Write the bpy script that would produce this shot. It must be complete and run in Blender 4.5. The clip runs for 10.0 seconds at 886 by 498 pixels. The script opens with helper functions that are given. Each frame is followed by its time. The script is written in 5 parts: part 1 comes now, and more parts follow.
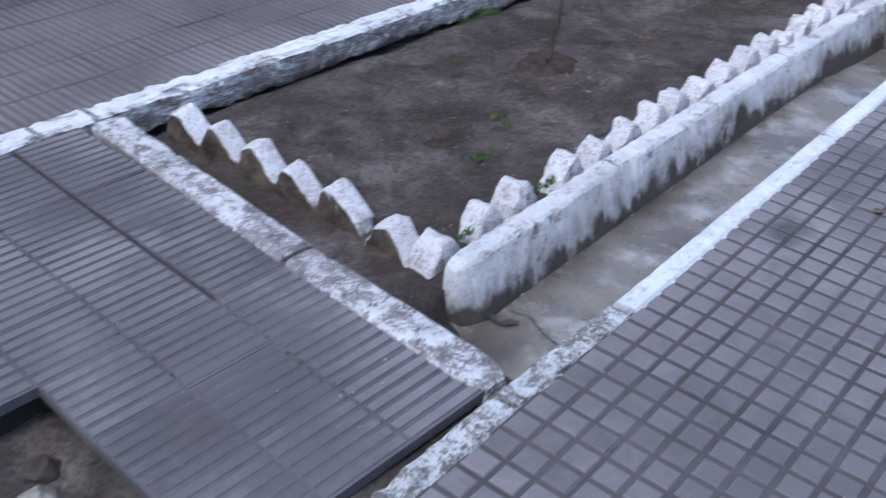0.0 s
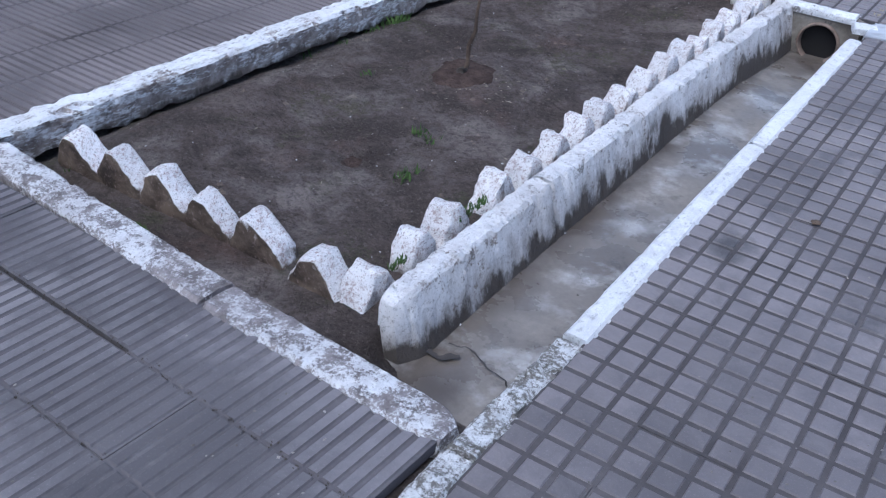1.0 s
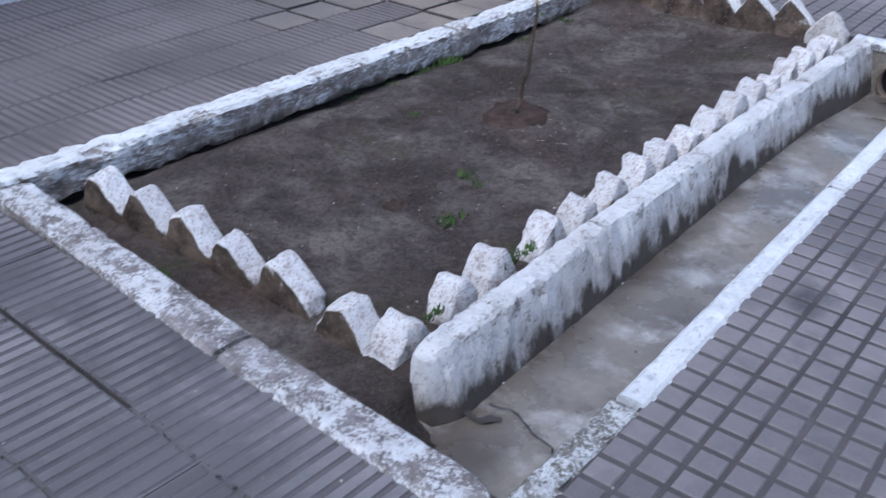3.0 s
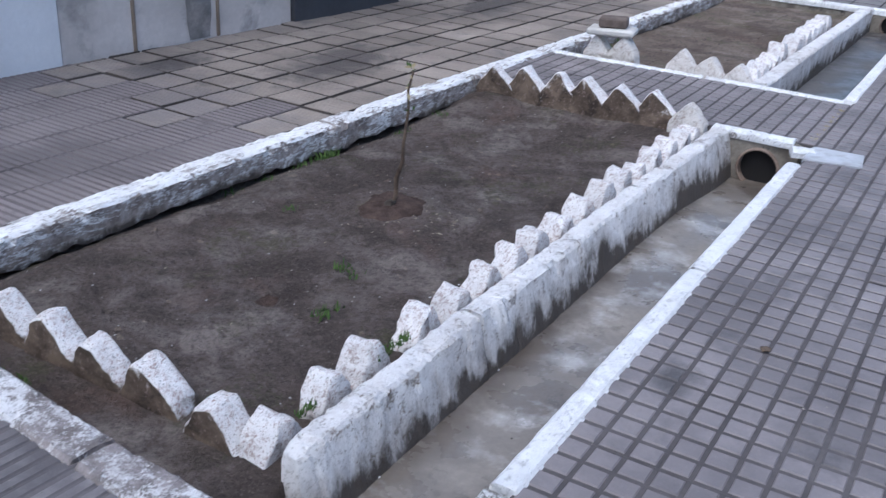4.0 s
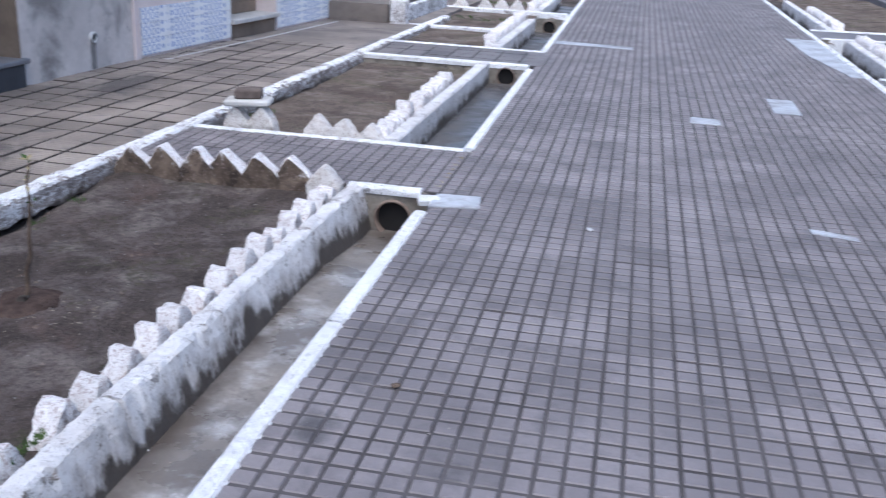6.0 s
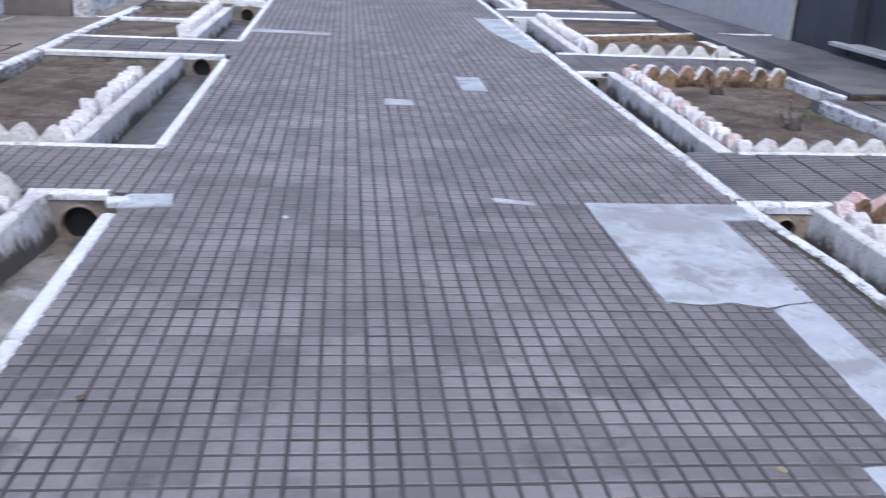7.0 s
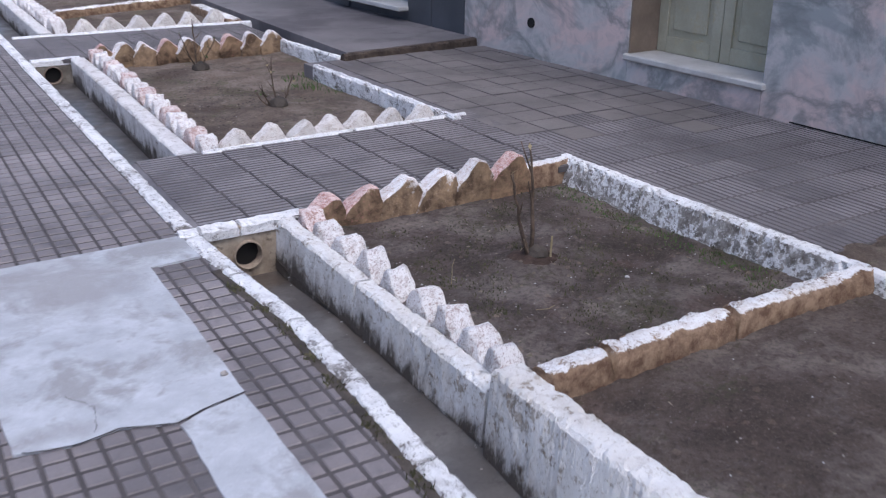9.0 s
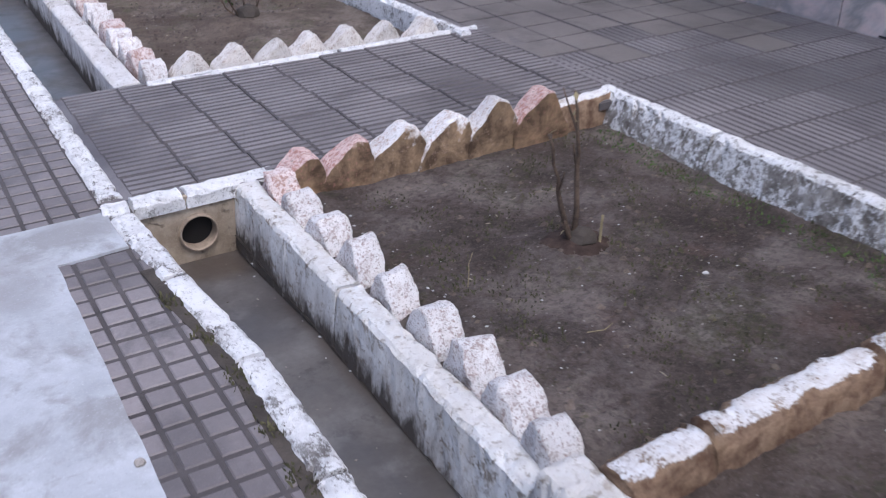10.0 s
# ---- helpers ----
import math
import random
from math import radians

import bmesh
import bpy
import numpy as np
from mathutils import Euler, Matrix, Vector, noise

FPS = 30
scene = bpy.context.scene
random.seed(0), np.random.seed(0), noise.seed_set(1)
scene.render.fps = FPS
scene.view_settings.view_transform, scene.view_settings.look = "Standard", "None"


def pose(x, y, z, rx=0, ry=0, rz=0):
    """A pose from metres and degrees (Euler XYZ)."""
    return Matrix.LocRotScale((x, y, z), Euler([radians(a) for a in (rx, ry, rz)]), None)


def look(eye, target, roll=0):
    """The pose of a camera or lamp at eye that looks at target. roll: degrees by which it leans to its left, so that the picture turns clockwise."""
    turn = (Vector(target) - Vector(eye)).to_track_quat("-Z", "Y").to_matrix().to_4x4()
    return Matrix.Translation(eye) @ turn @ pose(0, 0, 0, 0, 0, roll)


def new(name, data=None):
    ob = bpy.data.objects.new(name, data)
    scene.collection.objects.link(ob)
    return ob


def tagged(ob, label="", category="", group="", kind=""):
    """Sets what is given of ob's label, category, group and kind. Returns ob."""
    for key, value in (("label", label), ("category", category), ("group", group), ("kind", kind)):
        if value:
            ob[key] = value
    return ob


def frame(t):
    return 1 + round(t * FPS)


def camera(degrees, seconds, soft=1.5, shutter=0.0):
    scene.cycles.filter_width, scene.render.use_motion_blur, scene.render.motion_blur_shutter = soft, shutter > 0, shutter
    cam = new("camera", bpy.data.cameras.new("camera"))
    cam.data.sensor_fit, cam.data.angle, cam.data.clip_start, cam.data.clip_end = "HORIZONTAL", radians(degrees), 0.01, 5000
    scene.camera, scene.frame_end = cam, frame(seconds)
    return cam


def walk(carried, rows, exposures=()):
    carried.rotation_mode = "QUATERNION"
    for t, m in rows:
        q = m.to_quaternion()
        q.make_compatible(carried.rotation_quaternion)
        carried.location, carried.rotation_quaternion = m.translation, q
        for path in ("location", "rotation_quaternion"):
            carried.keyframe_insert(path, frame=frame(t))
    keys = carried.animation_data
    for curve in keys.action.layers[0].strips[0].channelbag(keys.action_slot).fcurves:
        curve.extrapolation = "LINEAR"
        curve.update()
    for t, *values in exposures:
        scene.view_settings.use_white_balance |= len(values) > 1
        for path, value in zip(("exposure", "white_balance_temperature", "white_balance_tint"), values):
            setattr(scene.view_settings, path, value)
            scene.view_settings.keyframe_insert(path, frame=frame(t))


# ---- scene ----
cam = camera(49.3, 10.0, soft=1.15, shutter=0.35)
PATH = [
    (0, (0.204, -0.347, 1.633), (-0.8501, 0.9521, 0.5369), 2.30),
    (0.5, (0.015, -0.237, 1.605), (-0.8718, 1.2007, 0.5342), 4.00),
    (1, (-0.032, -0.240, 1.586), (-0.9091, 1.1922, 0.4999), 4.40),
    (1.5, (-0.075, -0.175, 1.525), (-1.0630, 1.1610, 0.4120), 2.30),
    (2, (-0.114, -0.094, 1.463), (-1.1881, 1.1541, 0.3279), 0.80),
    (2.2, (-0.119, -0.083, 1.458), (-1.1981, 1.1691, 0.3319), 1.20),
    (3.5, (-0.055, 0.015, 1.427), (-1.0172, 1.5214, 0.5298), 2.80),
    (4, (-0.025, 0.020, 1.444), (-0.9301, 1.6032, 0.6229), 3.40),
    (4.5, (0.012, 0.037, 1.462), (-0.8270, 1.6899, 0.7110), 3.40),
    (5, (0.057, 0.051, 1.473), (-0.6801, 1.7802, 0.7899), 3.30),
    (5.2, (0.088, 0.057, 1.479), (-0.5801, 1.8232, 0.8199), 3.10),
    (6.5, (0.290, -0.098, 1.555), (0.2071, 1.7816, 0.8770), 3.12),
    (7, (0.396, -0.093, 1.561), (0.6015, 1.7791, 0.8872), 2.84),
    (7.5, (0.649, -0.014, 1.561), (1.0723, 1.8131, 0.8675), 1.73),
    (8, (0.947, 0.168, 1.565), (1.6513, 1.9069, 0.8725), 1.22),
    (8.5, (1.261, 0.580, 1.554), (2.1893, 2.2126, 0.8655), 1.87),
    (9, (1.632, 1.055, 1.521), (2.5801, 2.6539, 0.7828), 0.37),
    (9.5, (1.915, 1.571, 1.471), (2.8746, 3.1158, 0.6381), 1.00),
    (10, (2.154, 2.020, 1.407), (3.0548, 3.5329, 0.4591), 0.03),
]
# seconds, stops, kelvin, tint of the clip's own camera
EXPOSURE = [(0.0, 0.95, 5380, 6), (1.2, 0.92, 5380, 6), (2.2, 0.88, 5380, 6), (4.5, 1.07, 5740, 5), (5.2, 1.15, 5740, 6), (6.5, 1.1, 5720, 7), (7.5, 0.98, 5850, 9), (8.5, 0.85, 5980, 11), (10.0, 1.0, 6050, 12)]
walk(cam, [(t, look(eye, target, roll)) for t, eye, target, roll in PATH], EXPOSURE)

# ---- light ----
world = bpy.data.worlds.new("sky")
scene.world = world
world.use_nodes = True
wn = world.node_tree.nodes
sky = wn.new("ShaderNodeTexSky")
sky.sky_type, sky.sun_disc = "NISHITA", False
sky.sun_elevation, sky.sun_rotation = radians(62), radians(180)
sky.air_density, sky.dust_density = 1.0, 3.0
wn["Background"].inputs["Strength"].default_value = 0.13
world.node_tree.links.new(sky.outputs[0], wn["Background"].inputs["Color"])
sun = new("sun", bpy.data.lights.new("sun", "SUN"))
sun.data.energy, sun.data.angle, sun.data.color = 0.7, radians(40), (1.0, 0.97, 0.94)
sun.matrix_world = look((0, 0, 20), (0.0, 7.2, 6.14))
sun.location = (0, -6, 20)


# ---- materials ----
class Graph:
    """A small writer of node materials; places are metres in the world."""

    def __init__(self, name, rough=0.8, spec=0.3, metal=0.0):
        self.mat = bpy.data.materials.new(name)
        self.mat.use_nodes = True
        self.t = self.mat.node_tree
        self.bsdf = self.t.nodes["Principled BSDF"]
        self.bsdf.inputs["Roughness"].default_value = rough
        self.bsdf.inputs["Specular IOR Level"].default_value = spec
        self.bsdf.inputs["Metallic"].default_value = metal
        self.geo = self.t.nodes.new("ShaderNodeNewGeometry")

    def link(self, a, b):
        self.t.links.new(a, b)

    def noise(self, scale, detail=4.0, rough=0.6, stretch=None, warp=0.0):
        n = self.t.nodes.new("ShaderNodeTexNoise")
        n.inputs["Scale"].default_value, n.inputs["Detail"].default_value = scale, detail
        n.inputs["Roughness"].default_value, n.inputs["Distortion"].default_value = rough, warp
        src = self.geo.outputs["Position"]
        if stretch:
            v = self.t.nodes.new("ShaderNodeVectorMath")
            v.operation = "MULTIPLY"
            v.inputs[1].default_value = stretch
            self.link(src, v.inputs[0])
            src = v.outputs[0]
        self.link(src, n.inputs["Vector"])
        return n.outputs["Fac"]

    def step(self, src, lo, hi, a=0.0, b=1.0):
        n = self.t.nodes.new("ShaderNodeMapRange")
        n.inputs[1].default_value, n.inputs[2].default_value = lo, hi
        n.inputs[3].default_value, n.inputs[4].default_value = a, b
        self.link(src, n.inputs[0])
        return n.outputs[0]

    def math(self, op, a, b):
        n = self.t.nodes.new("ShaderNodeMath")
        n.operation = op
        for i, s in enumerate((a, b)):
            if isinstance(s, (int, float)):
                n.inputs[i].default_value = s
            else:
                self.link(s, n.inputs[i])
        return n.outputs[0]

    def mix(self, fac, a, b, kind="MIX"):
        n = self.t.nodes.new("ShaderNodeMix")
        n.data_type, n.blend_type = "RGBA", kind
        for i, s in ((0, fac), (6, a), (7, b)):
            if isinstance(s, (int, float)):
                n.inputs[i].default_value = s
            elif isinstance(s, tuple):
                n.inputs[i].default_value = (*s, 1)
            else:
                self.link(s, n.inputs[i])
        return n.outputs[2]

    def axis(self, which, source="Position"):
        n = self.t.nodes.new("ShaderNodeSeparateXYZ")
        self.link(self.geo.outputs[source], n.inputs[0])
        return n.outputs[which]

    def rnd(self, lo, hi, island=False):
        if island:
            return self.step(self.geo.outputs["Random Per Island"], 0, 1, lo, hi)
        n = self.t.nodes.new("ShaderNodeObjectInfo")
        return self.step(n.outputs["Random"], 0, 1, lo, hi)

    def spot(self, x, y, rx, ry, turn=0.0):
        """1 at the place x, y on the ground, falling to 0 at the radii rx and ry."""
        m = self.t.nodes.new("ShaderNodeMapping")
        m.vector_type = "TEXTURE"
        m.inputs["Location"].default_value, m.inputs["Rotation"].default_value = (x, y, 0), (0, 0, radians(turn))
        m.inputs["Scale"].default_value = (rx, ry, 1e6)
        self.link(self.geo.outputs["Position"], m.inputs["Vector"])
        n = self.t.nodes.new("ShaderNodeVectorMath")
        n.operation = "LENGTH"
        self.link(m.outputs[0], n.inputs[0])
        return self.step(n.outputs["Value"], 0.0, 1.0, 1.0, 0.0)

    def bright(self, col, fac):
        n = self.t.nodes.new("ShaderNodeHueSaturation")
        self.link(col, n.inputs["Color"])
        self.link(fac, n.inputs["Value"])
        return n.outputs[0]

    def done(self, col, bump=None, strength=0.4, dist=0.01, rough=None):
        if isinstance(col, tuple):
            self.bsdf.inputs["Base Color"].default_value = (*col, 1)
        else:
            self.link(col, self.bsdf.inputs["Base Color"])
        if rough is not None:
            self.link(rough, self.bsdf.inputs["Roughness"])
        if bump is not None:
            b = self.t.nodes.new("ShaderNodeBump")
            b.inputs["Strength"].default_value, b.inputs["Distance"].default_value = strength, dist
            self.link(bump, b.inputs["Height"])
            self.link(b.outputs[0], self.bsdf.inputs["Normal"])
        return self.mat


def mottled(name, dark, light, coarse=2.0, fine=40.0, rough=0.85, spec=0.25, bump=0.5, dist=0.006, vary=0.0, island=False, third=None, stain=None, spots=(), patch=0.75):
    """Two colours mixed by a coarse and a fine noise, with fine relief."""
    g = Graph(name, rough, spec)
    c, f = g.noise(coarse, 5), g.noise(fine, 5)
    col = g.mix(g.step(c, 0.35, 0.65), dark, light)
    col = g.mix(g.step(f, 0.3, 0.72), g.mix(0.45, col, dark), col)
    if third:
        col = g.mix(g.step(g.noise(coarse * 2.7, 6, 0.65, warp=0.4), 0.56, 0.68), col, third)
    if stain:
        col = g.mix(g.step(g.noise(patch, 7, 0.62, warp=0.3), 0.53, 0.63, 0.0, 0.85), col, stain)
    for place, tone in spots:
        worn = g.math("ADD", g.spot(*place), g.math("MULTIPLY", g.math("SUBTRACT", g.noise(4.5, 8, 0.68, warp=0.5), 0.5), 1.6))
        col = g.mix(g.step(worn, 0.3, 0.75, 0.0, 0.85), col, tone)
    grit = g.noise(170, 4, 0.75)
    col = g.mix(g.step(grit, 0.58, 0.7, 0.0, 0.3), col, tuple(min(1.0, 1.35 * v) for v in light))
    col = g.mix(g.step(grit, 0.3, 0.42, 0.35, 0.0), col, tuple(0.6 * v for v in dark))
    if vary:
        col = g.bright(col, g.rnd(1 - vary, 1 + vary, island))
    return g.done(col, g.math("ADD", f, g.math("MULTIPLY", grit, 0.4)), bump, dist)


def whitewash(name, paint, bare, dirt, peel=0.56, side=0.03, dark_foot=None, mould=0.0, grime=0.2, run=(1, 1, 1), fleck=105, depth=0.008):
    """Lime paint flaking in small flecks from rough concrete; run: how the flecks are drawn out along a kerb;
    (foot, reach, edge) place the dark growth on a wall's wet foot, and the west kerb's soil and painted under-shade."""
    g = Graph(name, 0.85, 0.2)
    flake = g.noise(fleck, 9, 0.72, stretch=run, warp=0.25)
    patch = g.noise(19, 9, 0.72, stretch=run, warp=0.3)
    blot = g.noise(2.7, 6, 0.62, warp=0.2)
    up = g.step(g.axis(2, "Normal"), 0.35, 0.85, side, 0.0)
    lim = g.math("ADD", g.math("ADD", g.math("MULTIPLY", flake, 0.5), g.math("MULTIPLY", patch, 0.62)), g.math("ADD", up, g.math("MULTIPLY", g.math("SUBTRACT", blot, 0.5), 0.3)))
    m = g.math("MAXIMUM", g.step(lim, peel + 0.035, peel + 0.1), g.step(g.math("ADD", flake, up), 0.585, 0.66, 0.0, 0.75))
    grain = g.noise(200, 5, 0.75)
    white = g.mix(g.step(g.noise(3.6, 6, 0.62, stretch=(1, 1, 0.5)), 0.4, 0.68, 0.0, grime), paint, bare)
    worn = g.math("ADD", g.math("MULTIPLY", g.noise(24, 8, 0.7, stretch=(1, 1, 0.6), warp=0.3), 0.6), g.math("MULTIPLY", blot, 0.4))
    white = g.mix(g.step(worn, 0.47, 0.62, 0.0, 0.45), white, bare)
    white = g.mix(g.step(grain, 0.3, 0.4, 0.12, 0.0), white, bare)
    crumbs = g.noise(48, 7, 0.72, stretch=run, warp=0.2)
    white = g.mix(g.step(crumbs, 0.36, 0.44, 0.4, 0.0), white, dirt)
    base = g.mix(g.step(g.noise(17, 6, 0.7), 0.4, 0.62), dirt, bare)
    col = g.mix(m, white, base)
    if mould:
        specks = g.math("ADD", g.math("MULTIPLY", g.noise(60, 7, 0.7), 0.6), g.math("MULTIPLY", g.noise(5, 4), 0.4))
        col = g.mix(g.step(specks, mould, mould + 0.05, 0.0, 0.85), col, (0.06, 0.055, 0.05))
    if dark_foot:
        foot, reach, edge = dark_foot
        h = g.step(g.axis(2), foot, foot + reach)
        drips = g.math("ADD", g.math("MULTIPLY", g.noise(2.0, 4, 0.6), 1.5), g.math("MULTIPLY", g.noise(13, 8, 0.7, stretch=(1, 1, 0.45), warp=0.25), 1.5))
        ragged = g.math("SUBTRACT", g.math("SUBTRACT", drips, 1.05), h)
        col = g.mix(g.step(ragged, edge - 0.3, edge + 0.1, 0.0, 0.55), col, (0.2, 0.165, 0.14))
        col = g.mix(g.step(ragged, edge, edge + 0.22, 0.0, 0.9), col, (0.07, 0.056, 0.047))
    relief = g.math("ADD", g.math("MULTIPLY", m, -0.5), g.math("ADD", g.math("MULTIPLY", crumbs, 2.2), grain))
    return g.done(col, relief, 0.8, depth)


WHITE = (0.89, 0.885, 0.9)
kerb_white = whitewash("white_kerb_paint", WHITE, (0.36, 0.34, 0.335), (0.17, 0.15, 0.14), 0.56, 0.03, grime=0.12, run=(1, 0.6, 1))
kerb_worn = whitewash("worn_kerb_paint", (0.86, 0.845, 0.855), (0.38, 0.335, 0.335), (0.19, 0.165, 0.16), 0.495, 0.05, grime=0.4)
# The dark band at this kerb's foot is clinging soil and painted under-shade.
kerb_west = whitewash("west_kerb_paint", WHITE, (0.45, 0.4, 0.38), (0.2, 0.165, 0.15), 0.55, 0.085, (-0.13, 0.1, 0.02), run=(1, 0.3, 1))
kerb_ochre = whitewash("ochre_kerb_paint", WHITE, (0.36, 0.25, 0.17), (0.15, 0.09, 0.06), 0.56, 0.4)
kerb_mould = whitewash("mouldy_kerb_paint", WHITE, (0.42, 0.39, 0.37), (0.16, 0.14, 0.125), 0.57, 0.09, mould=0.595, fleck=50)
kerb_bare = whitewash("mossy_bare_kerb", (0.8, 0.79, 0.79), (0.3, 0.275, 0.26), (0.16, 0.145, 0.125), 0.5, 0.06)
kerb_line = whitewash("fresh_line_paint", WHITE, (0.46, 0.45, 0.46), (0.22, 0.2, 0.195), 0.62, 0.04, grime=0.3, run=(1, 0.6, 1))
wall_white = whitewash("channel_wall_paint", (0.84, 0.82, 0.825), (0.43, 0.38, 0.355), (0.22, 0.185, 0.16), 0.575, 0.01, (-0.2, 0.2, 0.02), grime=0.35, fleck=95, depth=0.009)
wall_mould = whitewash("mouldy_wall_paint", (0.88, 0.87, 0.87), (0.55, 0.49, 0.43), (0.33, 0.275, 0.225), 0.575, 0.02, (-0.2, 0.22, 0.2), grime=0.4, fleck=50, depth=0.009)
stone_white = whitewash("edging_paint", (0.93, 0.91, 0.915), (0.42, 0.365, 0.35), (0.24, 0.19, 0.17), 0.535, 0.02, grime=0.3, fleck=120, depth=0.010)
def edging_skin(name, paint, bare, earth, lo, hi, peel=0.6, face=(0.1, 0.075, 0.06)):
    """Cast stone, limewashed where its surface looks up (from lo to hi), a darker brown on its faces; flecks of primer
    show through.
    """
    g = Graph(name, 0.9, 0.15)
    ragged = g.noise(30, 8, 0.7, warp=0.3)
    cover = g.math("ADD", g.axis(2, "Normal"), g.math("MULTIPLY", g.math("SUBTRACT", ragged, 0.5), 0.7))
    flake, blot, grain = g.noise(95, 9, 0.72, warp=0.3), g.noise(24, 9, 0.7, warp=0.3), g.noise(180, 5, 0.75)
    flecks = g.math("ADD", g.math("MULTIPLY", flake, 0.8), g.math("MULTIPLY", blot, 0.3))
    white = g.mix(g.step(blot, 0.45, 0.7, 0.0, 0.3), paint, bare)
    white = g.mix(g.step(flecks, peel, peel + 0.06, 0.0, 0.9), white, bare)
    white = g.mix(g.step(flake, 0.36, 0.44, 0.75, 0.0), white, earth)
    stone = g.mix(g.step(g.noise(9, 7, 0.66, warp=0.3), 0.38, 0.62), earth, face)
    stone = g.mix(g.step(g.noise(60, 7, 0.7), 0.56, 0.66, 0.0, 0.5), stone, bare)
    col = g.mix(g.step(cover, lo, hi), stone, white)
    col = g.bright(col, g.rnd(0.88, 1.08))
    relief = g.math("ADD", g.math("MULTIPLY", flake, 1.2), g.math("ADD", blot, g.math("MULTIPLY", grain, 0.5)))
    return g.done(col, relief, 0.9, 0.011)


PAINT = (0.86, 0.835, 0.84)
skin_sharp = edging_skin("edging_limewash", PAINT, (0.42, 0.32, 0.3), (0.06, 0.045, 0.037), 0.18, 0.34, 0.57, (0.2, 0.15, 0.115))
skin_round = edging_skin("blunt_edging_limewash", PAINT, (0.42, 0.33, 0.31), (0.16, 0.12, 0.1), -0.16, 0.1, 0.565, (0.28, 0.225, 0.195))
skin_ochre = edging_skin("ochre_edging_limewash", PAINT, (0.46, 0.33, 0.26), (0.1, 0.066, 0.045), 0.3, 0.44, 0.575, (0.36, 0.25, 0.16))
skin_pink = edging_skin("pink_edging_limewash", (0.76, 0.6, 0.57), (0.42, 0.2, 0.17), (0.1, 0.066, 0.045), 0.3, 0.44, 0.54, (0.36, 0.24, 0.15))
skin_cream = edging_skin("cream_edging_limewash", (0.82, 0.78, 0.75), (0.42, 0.34, 0.29), (0.14, 0.1, 0.08), -0.35, -0.05, 0.57, (0.34, 0.28, 0.22))
skin_red = edging_skin("reddish_edging_limewash", (0.84, 0.74, 0.73), (0.42, 0.24, 0.2), (0.16, 0.11, 0.09), -0.16, 0.1, 0.54, (0.34, 0.25, 0.21))
SMEAR = (0.07, 0.062, 0.062)
stone_bare = mottled("bare_edging_concrete", (0.035, 0.027, 0.023), (0.1, 0.075, 0.06), 7, 50, bump=0.9, vary=0.2, third=(0.03, 0.023, 0.02))


def make_soil(name, dark, mid, dry, red, moss, damp):
    """Trodden earth: damp and dry stretches, crumbs, reddish and mossy patches."""
    g = Graph(name, 0.95, 0.12)
    big, mid_n, crumb, fine = g.noise(1.5, 6, 0.6, warp=0.4), g.noise(9, 7, 0.68, warp=0.3), g.noise(42, 6, 0.7), g.noise(150, 4, 0.7)
    col = g.mix(g.step(big, 0.36, 0.62), dark, mid)
    col = g.mix(g.step(g.noise(2.4, 6, 0.6, warp=0.3), 0.46, 0.62, 0.0, 0.62), col, dry)
    col = g.mix(g.step(g.noise(3.1, 7, 0.62, warp=0.35), 0.5, 0.6, 0.0, 0.6), col, damp)
    col = g.mix(g.step(g.noise(2.2, 7, 0.62, warp=0.3), 0.57, 0.68, 0.0, 0.55), col, red)
    col = g.mix(g.step(mid_n, 0.36, 0.5, 0.7, 0.0), col, dark)
    col = g.mix(g.step(g.math("ADD", g.math("MULTIPLY", g.noise(2.9, 5), 0.55), g.math("MULTIPLY", g.noise(34, 6, 0.7), 0.45)), 0.545, 0.6, 0.0, 0.6), col, moss)
    col = g.mix(g.step(crumb, 0.36, 0.52, 0.55, 0.0), col, damp)
    col = g.mix(g.step(g.noise(70, 6, 0.72), 0.54, 0.68, 0.0, 0.32), col, dry)
    col = g.mix(g.step(fine, 0.6, 0.72, 0.0, 0.55), col, dry)
    relief = g.math("ADD", g.math("MULTIPLY", mid_n, 2.2), g.math("ADD", crumb, g.math("MULTIPLY", fine, 0.35)))
    return g.done(col, relief, 1.0, 0.024)


soil_mat = make_soil("damp_soil", (0.07, 0.055, 0.049), (0.152, 0.123, 0.112), (0.27, 0.23, 0.212), (0.125, 0.08, 0.067), (0.082, 0.08, 0.048), (0.046, 0.036, 0.032))
soil_dry = make_soil("dry_brown_soil", (0.13, 0.1, 0.082), (0.215, 0.17, 0.143), (0.32, 0.27, 0.235), (0.17, 0.115, 0.09), (0.12, 0.12, 0.065), (0.085, 0.065, 0.055))
soil_warm = make_soil("warm_brown_soil", (0.085, 0.066, 0.057), (0.175, 0.141, 0.125), (0.29, 0.247, 0.225), (0.155, 0.102, 0.085), (0.085, 0.083, 0.052), (0.055, 0.043, 0.038))
groove_mat = mottled("dirty_tile_groove", (0.058, 0.051, 0.052), (0.112, 0.1, 0.101), 3, 50)
ridge_groove = mottled("ridged_tile_groove", (0.08, 0.072, 0.076), (0.15, 0.136, 0.141), 3, 50)
tile_mat = mottled("grey_cement_tile", (0.149, 0.131, 0.134), (0.243, 0.215, 0.218), 1.1, 55, 0.6, 0.4, 0.6, 0.004, 0.16, third=(0.113, 0.101, 0.104), stain=(0.131, 0.115, 0.118), patch=2.6, spots=(((0.1, 1.2, 1.5, 1.7), (0.117, 0.104, 0.108)), ((-0.62, 2.42, 0.12, 0.16), (0.054, 0.0495, 0.0504))))
